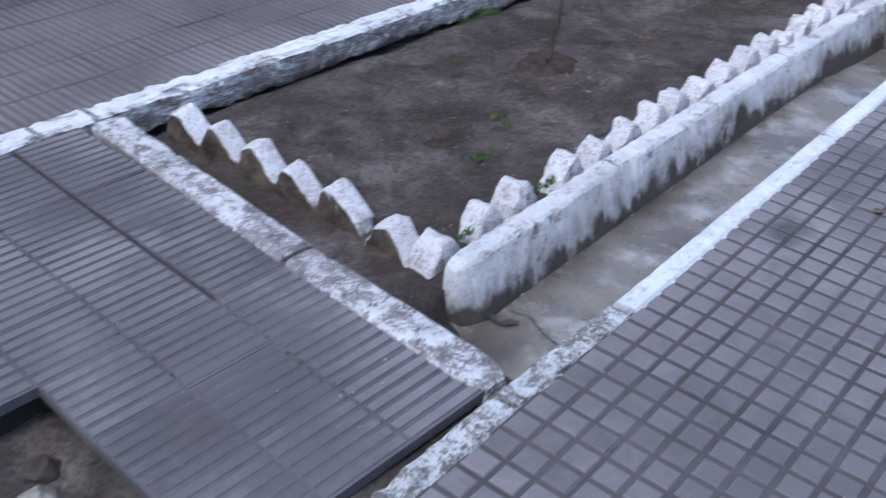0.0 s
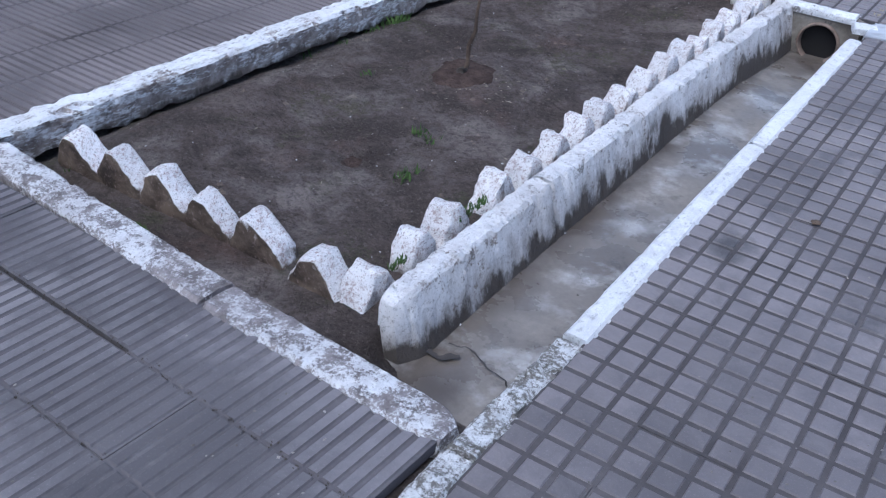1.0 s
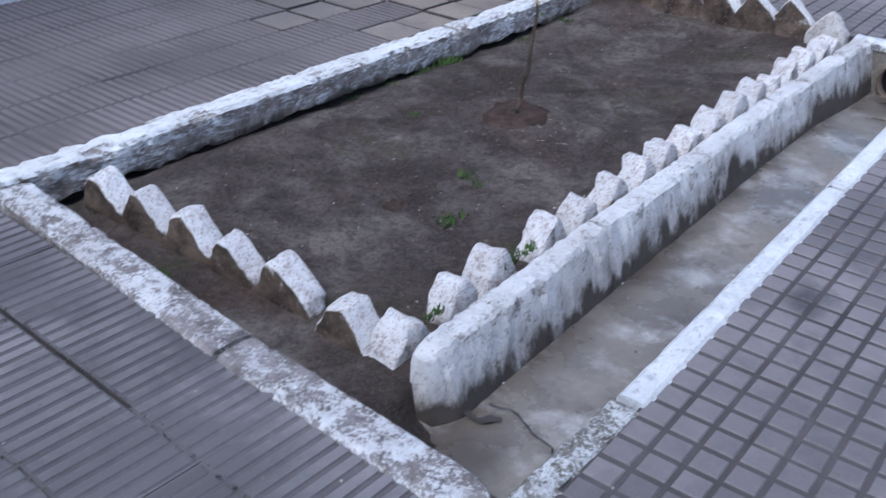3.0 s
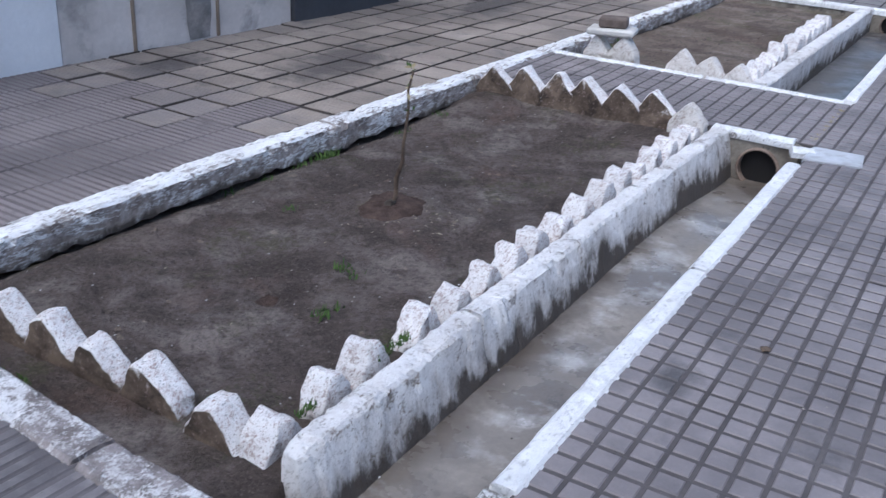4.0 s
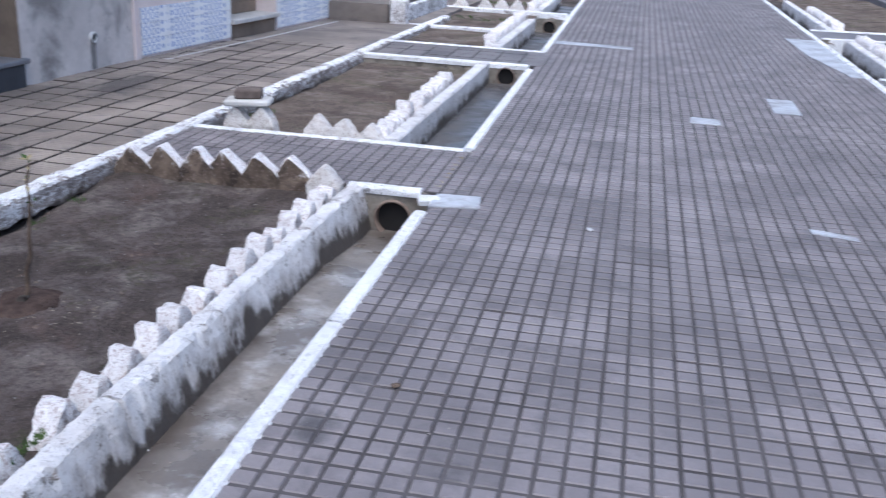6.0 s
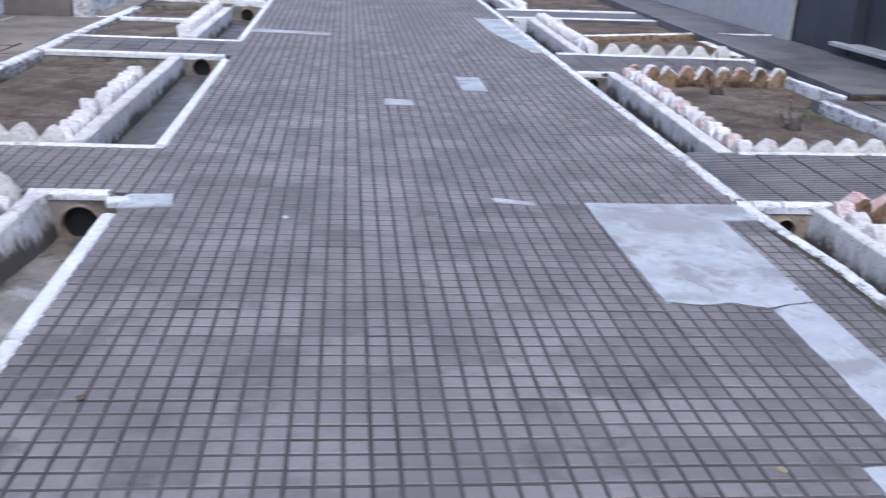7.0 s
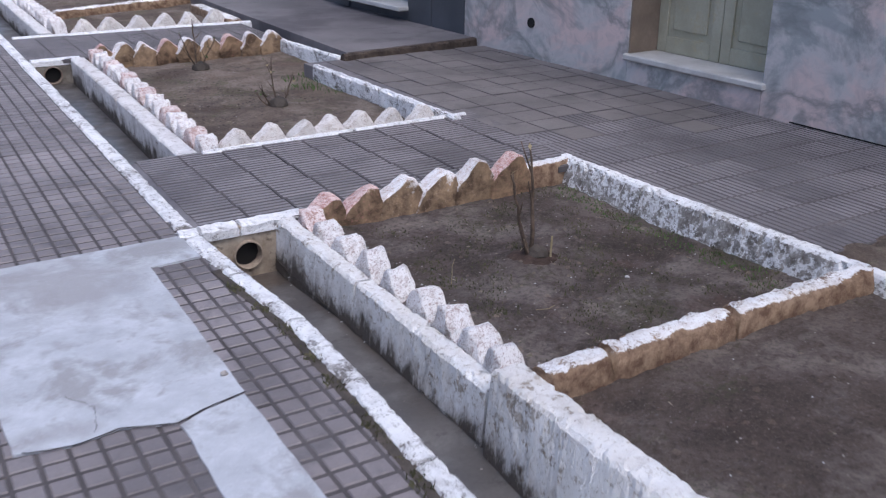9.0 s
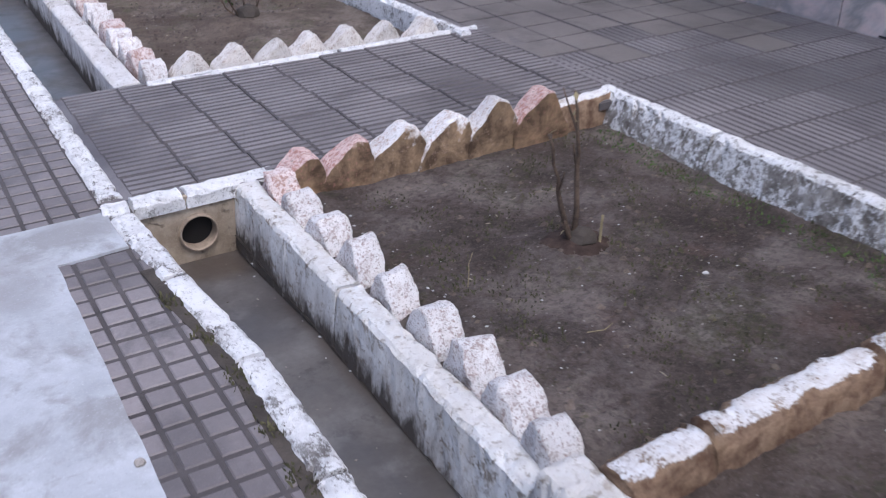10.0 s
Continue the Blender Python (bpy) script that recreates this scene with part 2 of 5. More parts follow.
tile_far = mottled("grey_cement_tile_joined", (0.149, 0.131, 0.134), (0.243, 0.215, 0.218), 1.1, 55, 0.6, 0.4, 0.6, 0.004, 0.16, True, third=(0.113, 0.101, 0.104), stain=(0.131, 0.115, 0.118), patch=2.6, spots=(((0.1, 1.2, 1.5, 1.7), (0.117, 0.104, 0.108)), ((-0.62, 2.42, 0.12, 0.16), (0.054, 0.0495, 0.0504))))
ridge_mat = mottled("ridged_grey_tile", (0.13, 0.118, 0.125), (0.215, 0.195, 0.2), 1.5, 60, 0.6, 0.4, 0.3, 0.003, 0.2, third=(0.10, 0.09, 0.095), stain=(0.088, 0.078, 0.084), patch=1.3, spots=(((-1.4, 0.8, 0.95, 0.65), (0.085, 0.076, 0.08)), ((-2.5, 1.0, 0.7, 0.35), (0.09, 0.08, 0.086))))
ridge_far = mottled("ridged_grey_tile_joined", (0.13, 0.118, 0.125), (0.215, 0.195, 0.2), 1.5, 60, 0.6, 0.4, 0.3, 0.003, 0.12, True, third=(0.10, 0.09, 0.095), stain=(0.088, 0.078, 0.084), patch=1.3)
worn_tile = mottled("smooth_worn_grey_tile", (0.125, 0.11, 0.107), (0.2, 0.177, 0.17), 1.7, 45, 0.6, 0.4, 0.4, 0.003, 0.07, third=(0.1, 0.088, 0.084), stain=(0.088, 0.077, 0.076), patch=1.6)
west_tile = mottled("worn_purple_grey_tile", (0.145, 0.124, 0.127), (0.225, 0.194, 0.196), 1.5, 60, 0.62, 0.4, 0.35, 0.003, 0.08, third=(0.112, 0.097, 0.099), stain=(0.1, 0.087, 0.09), patch=1.3)
west_groove = mottled("worn_purple_groove", (0.085, 0.074, 0.076), (0.16, 0.14, 0.142), 2.2, 50)
brown_tile = mottled("worn_brown_tile", (0.172, 0.146, 0.13), (0.315, 0.267, 0.234), 1.3, 45, 0.7, 0.3, 0.4, 0.004, 0.16, third=(0.13, 0.115, 0.11), stain=(0.13, 0.11, 0.102), spots=(((-3.6, 4.85, 0.55, 0.95, 12), SMEAR), ((-3.85, 7.3, 0.4, 1.1, 4), SMEAR), ((-4.3, 4.1, 0.3, 0.5, 0), SMEAR), ((-3.8, 3.45, 1.6, 0.95, 0), (0.165, 0.146, 0.145))))
brown_far = mottled("worn_brown_tile_joined", (0.172, 0.146, 0.13), (0.315, 0.267, 0.234), 1.3, 45, 0.7, 0.3, 0.4, 0.004, 0.16, True, third=(0.13, 0.115, 0.11), stain=(0.13, 0.11, 0.102), spots=(((-3.6, 4.85, 0.55, 0.95, 12), SMEAR), ((-3.85, 7.3, 0.4, 1.1, 4), SMEAR), ((-4.3, 4.1, 0.3, 0.5, 0), SMEAR), ((-3.8, 3.45, 1.6, 0.95, 0), (0.165, 0.146, 0.145))))
cement_mat = mottled("smooth_cement_patch", (0.33, 0.34, 0.365), (0.51, 0.525, 0.565), 3.6, 26, 0.7, 0.3, 0.3, 0.004, third=(0.3, 0.295, 0.305), stain=(0.25, 0.244, 0.25), patch=3.2, spots=(((2.1, 4.75, 0.55, 0.55), (0.27, 0.262, 0.27)), ((2.5, 4.95, 0.4, 0.2), (0.24, 0.235, 0.24)), ((1.85, 3.65, 0.25, 0.12), (0.27, 0.262, 0.27))))
head_mat = mottled("mouldy_headwall_concrete", (0.11, 0.095, 0.08), (0.31, 0.275, 0.235), 7, 45, third=(0.06, 0.05, 0.045))
pipe_mat = mottled("fired_pipe", (0.15, 0.11, 0.09), (0.29, 0.225, 0.185), 12, 70)
pale_pipe = mottled("pale_ochre_pipe", (0.2, 0.155, 0.12), (0.42, 0.34, 0.27), 14, 70)
ochre_head = mottled("ochre_headwall_concrete", (0.2, 0.155, 0.115), (0.46, 0.39, 0.31), 6, 45, third=(0.11, 0.085, 0.065))
plaster_mat = mottled("grey_plaster", (0.42, 0.378, 0.355), (0.66, 0.6, 0.568), 1.5, 26, 0.85, 0.2, 0.4, 0.005, third=(0.33, 0.3, 0.285), stain=(0.2, 0.18, 0.172), patch=1.1)
pale_plaster = mottled("blue_white_plaster", (0.58, 0.58, 0.6), (0.72, 0.72, 0.74), 1.5, 30)
damp_mat = mottled("damp_plaster", (0.15, 0.138, 0.132), (0.32, 0.29, 0.275), 9, 40)
dark_step = mottled("dark_slate_step", (0.035, 0.037, 0.045), (0.06, 0.062, 0.072), 4, 50, 0.5, 0.4, 0.2, 0.002)
grey_slab = mottled("grey_slate_tread", (0.13, 0.13, 0.145), (0.19, 0.19, 0.205), 4, 50, 0.5, 0.4, 0.2, 0.002)
brown_plaster = mottled("brown_reveal_plaster", (0.17, 0.13, 0.1), (0.28, 0.215, 0.165), 3, 40)
pink_plaster = mottled("cream_pink_plaster", (0.62, 0.52, 0.5), (0.74, 0.64, 0.61), 2, 30)
door_wood = mottled("olive_painted_door", (0.24, 0.22, 0.15), (0.36, 0.34, 0.25), 3, 50, 0.6, 0.3, 0.2, 0.002)
pale_door = mottled("pale_green_grey_door", (0.3, 0.285, 0.21), (0.43, 0.41, 0.32), 3, 50, 0.6, 0.3, 0.2, 0.002, third=(0.38, 0.33, 0.22))
sill_mat = mottled("pale_stone_sill", (0.42, 0.4, 0.38), (0.58, 0.56, 0.54), 4, 50, 0.6, 0.35, 0.2, 0.002)
clad_mat = mottled("dark_blue_grey_cladding", (0.045, 0.05, 0.06), (0.075, 0.08, 0.095), 2, 40, 0.45, 0.4, 0.15, 0.002)
glass_grey = mottled("dull_door_glass", (0.2, 0.22, 0.26), (0.3, 0.33, 0.38), 1.5, 20, 0.15, 0.5, 0.02, 0.001)
# Near-black colour standing for the shade inside pipes, vents and gaps.
dark_void = mottled("opening_shade", (0.012, 0.011, 0.011), (0.02, 0.018, 0.018), 3, 20)
plastic_white = mottled("white_vent_plastic", (0.42, 0.415, 0.41), (0.56, 0.555, 0.55), 8, 40, 0.5)
twig_mat = mottled("dry_brown_twig", (0.055, 0.039, 0.03), (0.15, 0.108, 0.08), 20, 120)
leaf_mat = mottled("small_green_leaf", (0.035, 0.06, 0.02), (0.08, 0.12, 0.035), 15, 80, vary=0.2, island=True)
leaf_dry = mottled("dry_leaf", (0.22, 0.18, 0.1), (0.36, 0.3, 0.19), 15, 80, vary=0.2, island=True)
joint_weed = mottled("olive_joint_grass", (0.035, 0.035, 0.018), (0.1, 0.093, 0.05), 15, 80, vary=0.3, island=True)
east_groove = mottled("east_tile_groove", (0.08, 0.072, 0.074), (0.128, 0.115, 0.117), 3, 50)
brown_groove = mottled("brown_tile_joint", (0.035, 0.029, 0.026), (0.07, 0.058, 0.052), 3, 50)
mound_mat = mottled("reddish_turned_soil", (0.042, 0.029, 0.025), (0.105, 0.073, 0.061), 16, 60, 0.95, 0.1, 1.0, 0.012)
weed_mat = mottled("weed_green", (0.04, 0.075, 0.02), (0.09, 0.14, 0.04), 15, 80, vary=0.25, island=True)
straw_mat = mottled("dry_straw", (0.26, 0.22, 0.16), (0.45, 0.4, 0.32), 15, 80, vary=0.3, island=True)
pebble_mat = mottled("small_pebble", (0.12, 0.1, 0.09), (0.3, 0.28, 0.26), 15, 80, vary=0.5, island=True)
brick_mat = mottled("old_red_brick", (0.09, 0.07, 0.062), (0.19, 0.15, 0.13), 12, 60)
silt_mat = mottled("dark_silt", (0.04, 0.033, 0.028), (0.085, 0.07, 0.06), 8, 50, 0.8)
joint_mat = mottled("dark_joint", (0.03, 0.027, 0.026), (0.06, 0.052, 0.05), 6, 60)


def make_marble():
    g = Graph("streaked_pink_grey_marble", 0.45, 0.4)
    v = g.noise(1.3, 8, 0.62, stretch=(1, 1.0, 1.5), warp=0.9)
    fine, vein = g.noise(9, 6, 0.65, warp=0.8), g.noise(1.2, 7, 0.6, stretch=(1, 1, 1.4), warp=0.5)
    col = g.mix(g.step(v, 0.4, 0.52), (0.62, 0.485, 0.455), (0.5, 0.473, 0.462))
    col = g.mix(g.step(v, 0.54, 0.6), col, (0.33, 0.34, 0.338))
    col = g.mix(g.step(g.math("ABSOLUTE", g.math("SUBTRACT", vein, 0.5), 0), 0.0, 0.06, 0.7, 0.0), col, (0.15, 0.162, 0.157))
    col = g.mix(g.step(fine, 0.45, 0.7, 0.0, 0.5), col, (0.27, 0.265, 0.27))
    return g.done(col, fine, 0.1, 0.002)


def make_channel(name, dark, mid, pale, most, gloss=0.22, silted=()):
    """Channel floor: cement with dried silt, pale blotches and a film of water that shines in places."""
    g = Graph(name, 0.6, 0.5)
    a, b, c = g.noise(2.3, 6, 0.62, warp=0.15), g.noise(5.0, 8, 0.6, warp=0.12), g.noise(45, 5)
    col = g.mix(g.step(a, 0.38, 0.6), dark, mid)
    col = g.mix(g.step(b, 0.5, 0.66, 0.0, most), col, pale)
    col = g.mix(g.step(g.noise(8, 7, 0.7, warp=0.1), 0.58, 0.68, 0.0, 0.6), col, tuple(0.45 * v for v in dark))
    col = g.mix(g.step(c, 0.3, 0.7, 0.3, 0.0), col, tuple(0.5 * v for v in dark))
    for place in silted:
        worn = g.math("ADD", g.spot(*place), g.math("MULTIPLY", g.math("SUBTRACT", g.noise(7, 8, 0.66, warp=0.3), 0.5), 1.1))
        col = g.mix(g.step(worn, 0.2, 0.75, 0.0, 0.9), col, (0.075, 0.06, 0.05))
    wet = g.step(a, 0.42, 0.58, gloss, 0.7)
    return g.done(col, c, 0.25, 0.003, wet)


def make_glazed():
    g = Graph("glazed_blue_white_tile", 0.2, 0.5)
    w = g.t.nodes.new("ShaderNodeTexVoronoi")
    w.feature, w.distance = "F1", "EUCLIDEAN"
    w.inputs["Scale"].default_value, w.inputs["Randomness"].default_value = 13.0, 0.0
    g.link(g.geo.outputs["Position"], w.inputs["Vector"])
    ring = g.math("ABSOLUTE", g.math("SUBTRACT", w.outputs["Distance"], 0.42), 0)
    col = g.mix(g.step(ring, 0.03, 0.1), (0.34, 0.41, 0.62), (0.8, 0.8, 0.82))
    col = g.mix(g.step(g.noise(5, 4), 0.5, 0.7, 0, 0.35), col, (0.5, 0.5, 0.5))
    return g.done(col, g.noise(4, 2), 0.05, 0.002)


marble_mat, glazed_mat = make_marble(), make_glazed()
channel_mat = make_channel("wet_channel_cement", (0.15, 0.127, 0.108), (0.25, 0.222, 0.2), (0.44, 0.42, 0.41), 0.8, 0.22, [(-1.24, 2.7, 0.2, 1.7), (-1.22, 4.2, 0.13, 1.0), (-1.12, 1.5, 0.2, 0.22), (-0.95, 4.9, 0.4, 0.3)])
channel_dark = make_channel("dark_wet_channel_cement", (0.072, 0.064, 0.06), (0.112, 0.102, 0.098), (0.175, 0.165, 0.162), 0.6, 0.3, [(3.09, 4.2, 0.06, 0.8), (3.0, 4.95, 0.3, 0.2)])


# ---- builders ----
def finish(bm, name, mats, smooth=False):
    bmesh.ops.recalc_face_normals(bm, faces=bm.faces)
    me = bpy.data.meshes.new(name)
    bm.to_mesh(me)
    bm.free()
    for m in mats if isinstance(mats, (list, tuple)) else [mats]:
        me.materials.append(m)
    if smooth:
        me.polygons.foreach_set("use_smooth", [True] * len(me.polygons))
    return me


def part(name, bm, material, parent=None, label="", smooth=False):
    ob = new(name, finish(bm, name, material, smooth))
    if parent:
        ob.parent = parent
    return tagged(ob, label)


def box(bm, x0, y0, z0, x1, y1, z1, bev=0.0, mat=0):
    b = bmesh.ops.create_cube(bm, size=1, matrix=Matrix.LocRotScale(((x0 + x1) / 2, (y0 + y1) / 2, (z0 + z1) / 2), None, (abs(x1 - x0), abs(y1 - y0), abs(z1 - z0))))
    faces = {f for v in b["verts"] for f in v.link_faces}
    for f in faces:
        f.material_index = mat
    if bev:
        edges = {e for v in b["verts"] for e in v.link_edges}
        bmesh.ops.bevel(bm, geom=list(edges), offset=bev, segments=1, affect="EDGES", material=-1)
    return b


def cyl(bm, r0, r1, depth, m, seg=20, caps=True):
    return bmesh.ops.create_cone(bm, cap_ends=caps, segments=seg, radius1=r0, radius2=r1, depth=depth, matrix=m)


def bar(bm, p0, p1, w, z0, z1, amp=0.005, bev=0.012, seg=0.02, chip=0.012, ragged=0.0, batter=0.0, tip=0.0, swell=0.0):
    """A cast bar from p0 to p1, its right-hand foot spread by batter (growing from a fifth over swell), its start worn round over tip, with a worn, wavy section and chipped arrises."""
    a, b = Vector((*p0, 0)), Vector((*p1, 0))
    d = b - a
    n = max(3, int(d.length / seg))
    side = Vector((d.y, -d.x, 0)).normalized()
    h, top = w / 2, z1 - z0
    sec = [(-h, 0, 0), (-h, top * 0.35, 0), (-h, top * 0.7, 0), (-h, top - bev, 1), (-h + bev, top, 1), (-h * 0.3, top + 0.002, 0), (h * 0.35, top + 0.001, 0), (h - bev, top, 1), (h, top - bev, 1), (h + batter * 0.3, top * 0.7, 0), (h + batter * 0.65, top * 0.35, 0), (h + batter, 0, 0)]
    loops = []
    for i in range(n + 1):
        c = a + d * (i / n)
        ring = []
        back = max(0.0, 1.0 - d.length * i / n / tip) if tip else 0.0
        grow = min(1.0, 0.2 + 0.8 * d.length * i / n / swell) if swell else 1.0
        for u, z, arris in sec:
            u = h + (u - h) * grow if u > h else u
            p = c + side * u * (1.0 - 0.45 * back * back) + Vector((0, 0, z0 + z * (1.0 - 0.12 * back * back)))
            q = noise.noise_vector(p * 9.0) * amp * 0.55 + noise.noise_vector(p * 31.0) * amp * 0.75 + noise.noise_vector(p * 1.3) * amp * 0.6 + noise.noise_vector(p * 67.0) * amp * 0.35
            if arris:
                k = max(0.0, 0.5 * noise.noise(p * 6.0) + 0.8 * noise.noise(p * 21.0) + 0.5 * noise.noise(p * 51.0) - 0.15) * chip * 1.8
                q += Vector((0, 0, -k)) - side * (math.copysign(k, u))
            ring.append(bm.verts.new(p + (q if z else q * 0 + Vector((0, 0, ragged * (0.5 + noise.noise(c * 5.0) + 0.5 * noise.noise(c * 19.0)))))))
        if i in (0, n):
            e = d.normalized() * (bev * 0.6 if i == 0 else -bev * 0.6)
            for v, (u, z, arris) in zip(ring, sec):
                if z >= top - bev - 1e-6:
                    v.co += e
        loops.append(ring)
    for r, s in zip(loops, loops[1:]):
        for j in range(len(sec) - 1):
            bm.faces.new((r[j], r[j + 1], s[j + 1], s[j]))
    bm.faces.new(loops[0]), bm.faces.new(loops[-1])
    return bm


def kerb(name, runs, w, z0, z1, material, label, parts_name="kerb_stone", amp=0.005, gap=0.006, bev=0.012, chip=0.01, ragged=0.0, batter=0.0, tip=0.0):
    """A kerb of the setting, cast in lengths with open joints."""
    root = tagged(new(name), label, "kerb", kind="structure")
    for p0, p1 in runs:
        d = Vector(p1) - Vector(p0)
        cut = d.normalized() * gap
        part(parts_name, bar(bmesh.new(), tuple(Vector(p0) + cut), p1, w, z0, z1, amp, bev, chip=chip, ragged=ragged, batter=batter, tip=tip if p0 == runs[-1][0] else 0.0), material, root, smooth=material == kerb_ochre)
    return root


def lengths(p0, p1, n, jitter=0.12):
    """n lengths of uneven size from p0 to p1."""
    cuts = [0] + [(i + random.uniform(-jitter, jitter)) / n for i in range(1, n)] + [1]
    a, d = Vector(p0), Vector(p1) - Vector(p0)
    return [(tuple(a + d * s), tuple(a + d * e)) for s, e in zip(cuts, cuts[1:])]


def sheet(bm, x0, y0, x1, y1, z, step, height):
    """A grid of ground with a height function."""
    nx, ny = max(1, round((x1 - x0) / step)), max(1, round((y1 - y0) / step))
    g = [[bm.verts.new((x := x0 + (x1 - x0) * i / nx, y := y0 + (y1 - y0) * j / ny, z + height(x, y))) for j in range(ny + 1)] for i in range(nx + 1)]
    for i in range(nx):
        for j in range(ny):
            bm.faces.new((g[i][j], g[i + 1][j], g[i + 1][j + 1], g[i][j + 1]))
    return bm


def slab(bm, pts, z0, z1, wobble=0.0):
    """A flat slab over an outline, its edge slightly uneven."""
    ring = []
    for (ax, ay), (bx, by) in zip(pts, pts[1:] + pts[:1]):
        n = max(1, int(math.hypot(bx - ax, by - ay) / 0.05)) if wobble else 1
        for i in range(n):
            x, y = ax + (bx - ax) * i / n, ay + (by - ay) * i / n
            q = noise.noise_vector((x * 8, y * 8, 3.3)) * wobble
            ring.append((x + q.x, y + q.y))
    lo = [bm.verts.new((x, y, z0)) for x, y in ring]
    hi = [bm.verts.new((x, y, z1)) for x, y in ring]
    bm.faces.new(hi)
    for i in range(len(ring)):
        j = (i + 1) % len(ring)
        bm.faces.new((lo[i], lo[j], hi[j], hi[i]))
    return bm


# ---- ground and pavements ----
def soil_height(x, y):
    p = Vector((x, y, 0))
    h = 0.022 * noise.noise(p * 1.3) + 0.012 * noise.noise(p * 4.1) + 0.007 * noise.noise(p * 13) + 0.0045 * noise.noise(p * 31) + 0.003 * noise.noise(p * 60)
    for cx, cy, r, a in ((-2.1, 3.2, 0.3, 0.035), (-2.02, 2.3, 0.045, -0.035), (3.88, 4.13, 0.16, 0.045), (4.08, 7.5, 0.25, 0.03), (4.05, 9.05, 0.25, 0.03)):
        h += a * math.exp(-((x - cx) ** 2 + (y - cy) ** 2) / (r * r))
    if x < -1.4 and 4.4 < y < 5.2:
        h += 0.045 * min(1.0, (y - 4.4) / 0.55) ** 2
    if x < -2.5 and y < 5.2:
        h -= 0.05 * min(1.0, max(0.0, (wx(y) + 0.24 - x) / 0.14))
    return h


def wx(y):
    """The west kerb's outer line."""
    return -3.0 + 0.035 * (y - 1.5)


def uphill_at(y0):
    """The ground east of the path climbs from the kerb towards the houses, its lines slightly askew; y0: where along the street."""
    c = 0.0205 * (y0 - 0.9)
    return Matrix(((0.928, 0, 0, 0.2), (-c, 1, 0, 2.78 * c), (0.03125, 0, 1, -0.0869), (0, 0, 0, 1)))


def uphill(ob, y0):
    """Lay a thing on that slope: what has a place of its own is moved, what is drawn in place is sheared."""
    m = uphill_at(y0)
    if ob.location.length > 0:
        ob.location = m @ ob.location
    else:
        for one in [ob, *ob.children]:
            if one.data:
                one.data.transform(m)
    return ob


tagged(part("ground", slab(bmesh.new(), [(-400, -400), (400, -400), (400, 400), (-400, 400)], -0.6, -0.3), soil_mat), "dark bare earth under the paving", "ground", kind="structure")


def soil_bed(label, x0, y0, x1, y1, z=-0.1, step=0.05, mat=soil_mat):
    ob = part("soil", sheet(bmesh.new(), x0, y0, x1, y1, z, step, soil_height), mat, smooth=True)
    return tagged(ob, label, "soil", kind="structure")


soil_bed("damp dark brown soil of the planting bed", -3.1, 1.30, -1.33, 5.08, step=0.018)
soil_bed("damp dark soil with a bare shrub", 3.13, 3.1, 4.72, 5.0, z=-0.04, step=0.018)
soil_bed("dark soil of the bed beside the thick wall", 3.15, -1.0, 4.77, 3.12, z=0.025, step=0.022, mat=soil_warm)
uphill(soil_bed("damp soil of the bed with pruned shrubs", 3.1, 6.2, 5.1, 9.95, mat=soil_dry), 7.5)
soil_bed("greenish soil of the bed past the crossing", -2.95, 6.1, -1.33, 9.95, mat=soil_dry)
soil_bed("loose soil and rubble in the broken paving", -1.78, -2.5, -0.8, 0.5, z=-0.12)
soil_bed("soil of the farther bed", -2.9, 11.1, -1.33, 19.0, -0.05, 0.12, soil_dry)
uphill(soil_bed("soil of the farther bed", 3.1, 10.8, 5.3, 23.0, -0.05, 0.12, soil_dry), 12)
soil_bed("earth in the gap beside the old kerb", -1.1, 0.2, -0.83, 1.3, z=-0.045)


def channel_floor(label, x0, y0, x1, y1, mat=channel_mat):
    ob = part("channel_floor", sheet(bmesh.new(), x0, y0, x1, y1, -0.2, 0.04, lambda x, y: (-0.05 * max(0.0, min(1.0, (y - 4.3) / 0.6)) if y0 < 2 else 0.0) + 0.006 * noise.noise((x * 3, y * 3, 5)) + 0.003 * noise.noise((x * 11, y * 11, 7))), mat, smooth=True)
    return tagged(ob, label, "drain channel", kind="structure")


channel_floor("wet cement floor of the drain channel", -1.36, 1.2, -0.8, 5.1)
channel_floor("wet cement floor of the drain channel", -1.36, 6.1, -0.8, 9.95, channel_dark)
channel_floor("wet cement floor of the drain channel", -1.36, 11.1, -0.8, 19.0, channel_dark)
channel_floor("dark damp cement floor of the drain channel", 2.7, -1.0, 3.12, 5.1, channel_dark)
channel_floor("dark damp cement floor of the drain channel", 2.7, 6.2, 3.12, 9.6, channel_dark)
channel_floor("dark damp cement floor of the drain channel", 2.7, 10.8, 3.12, 22.0, channel_dark)


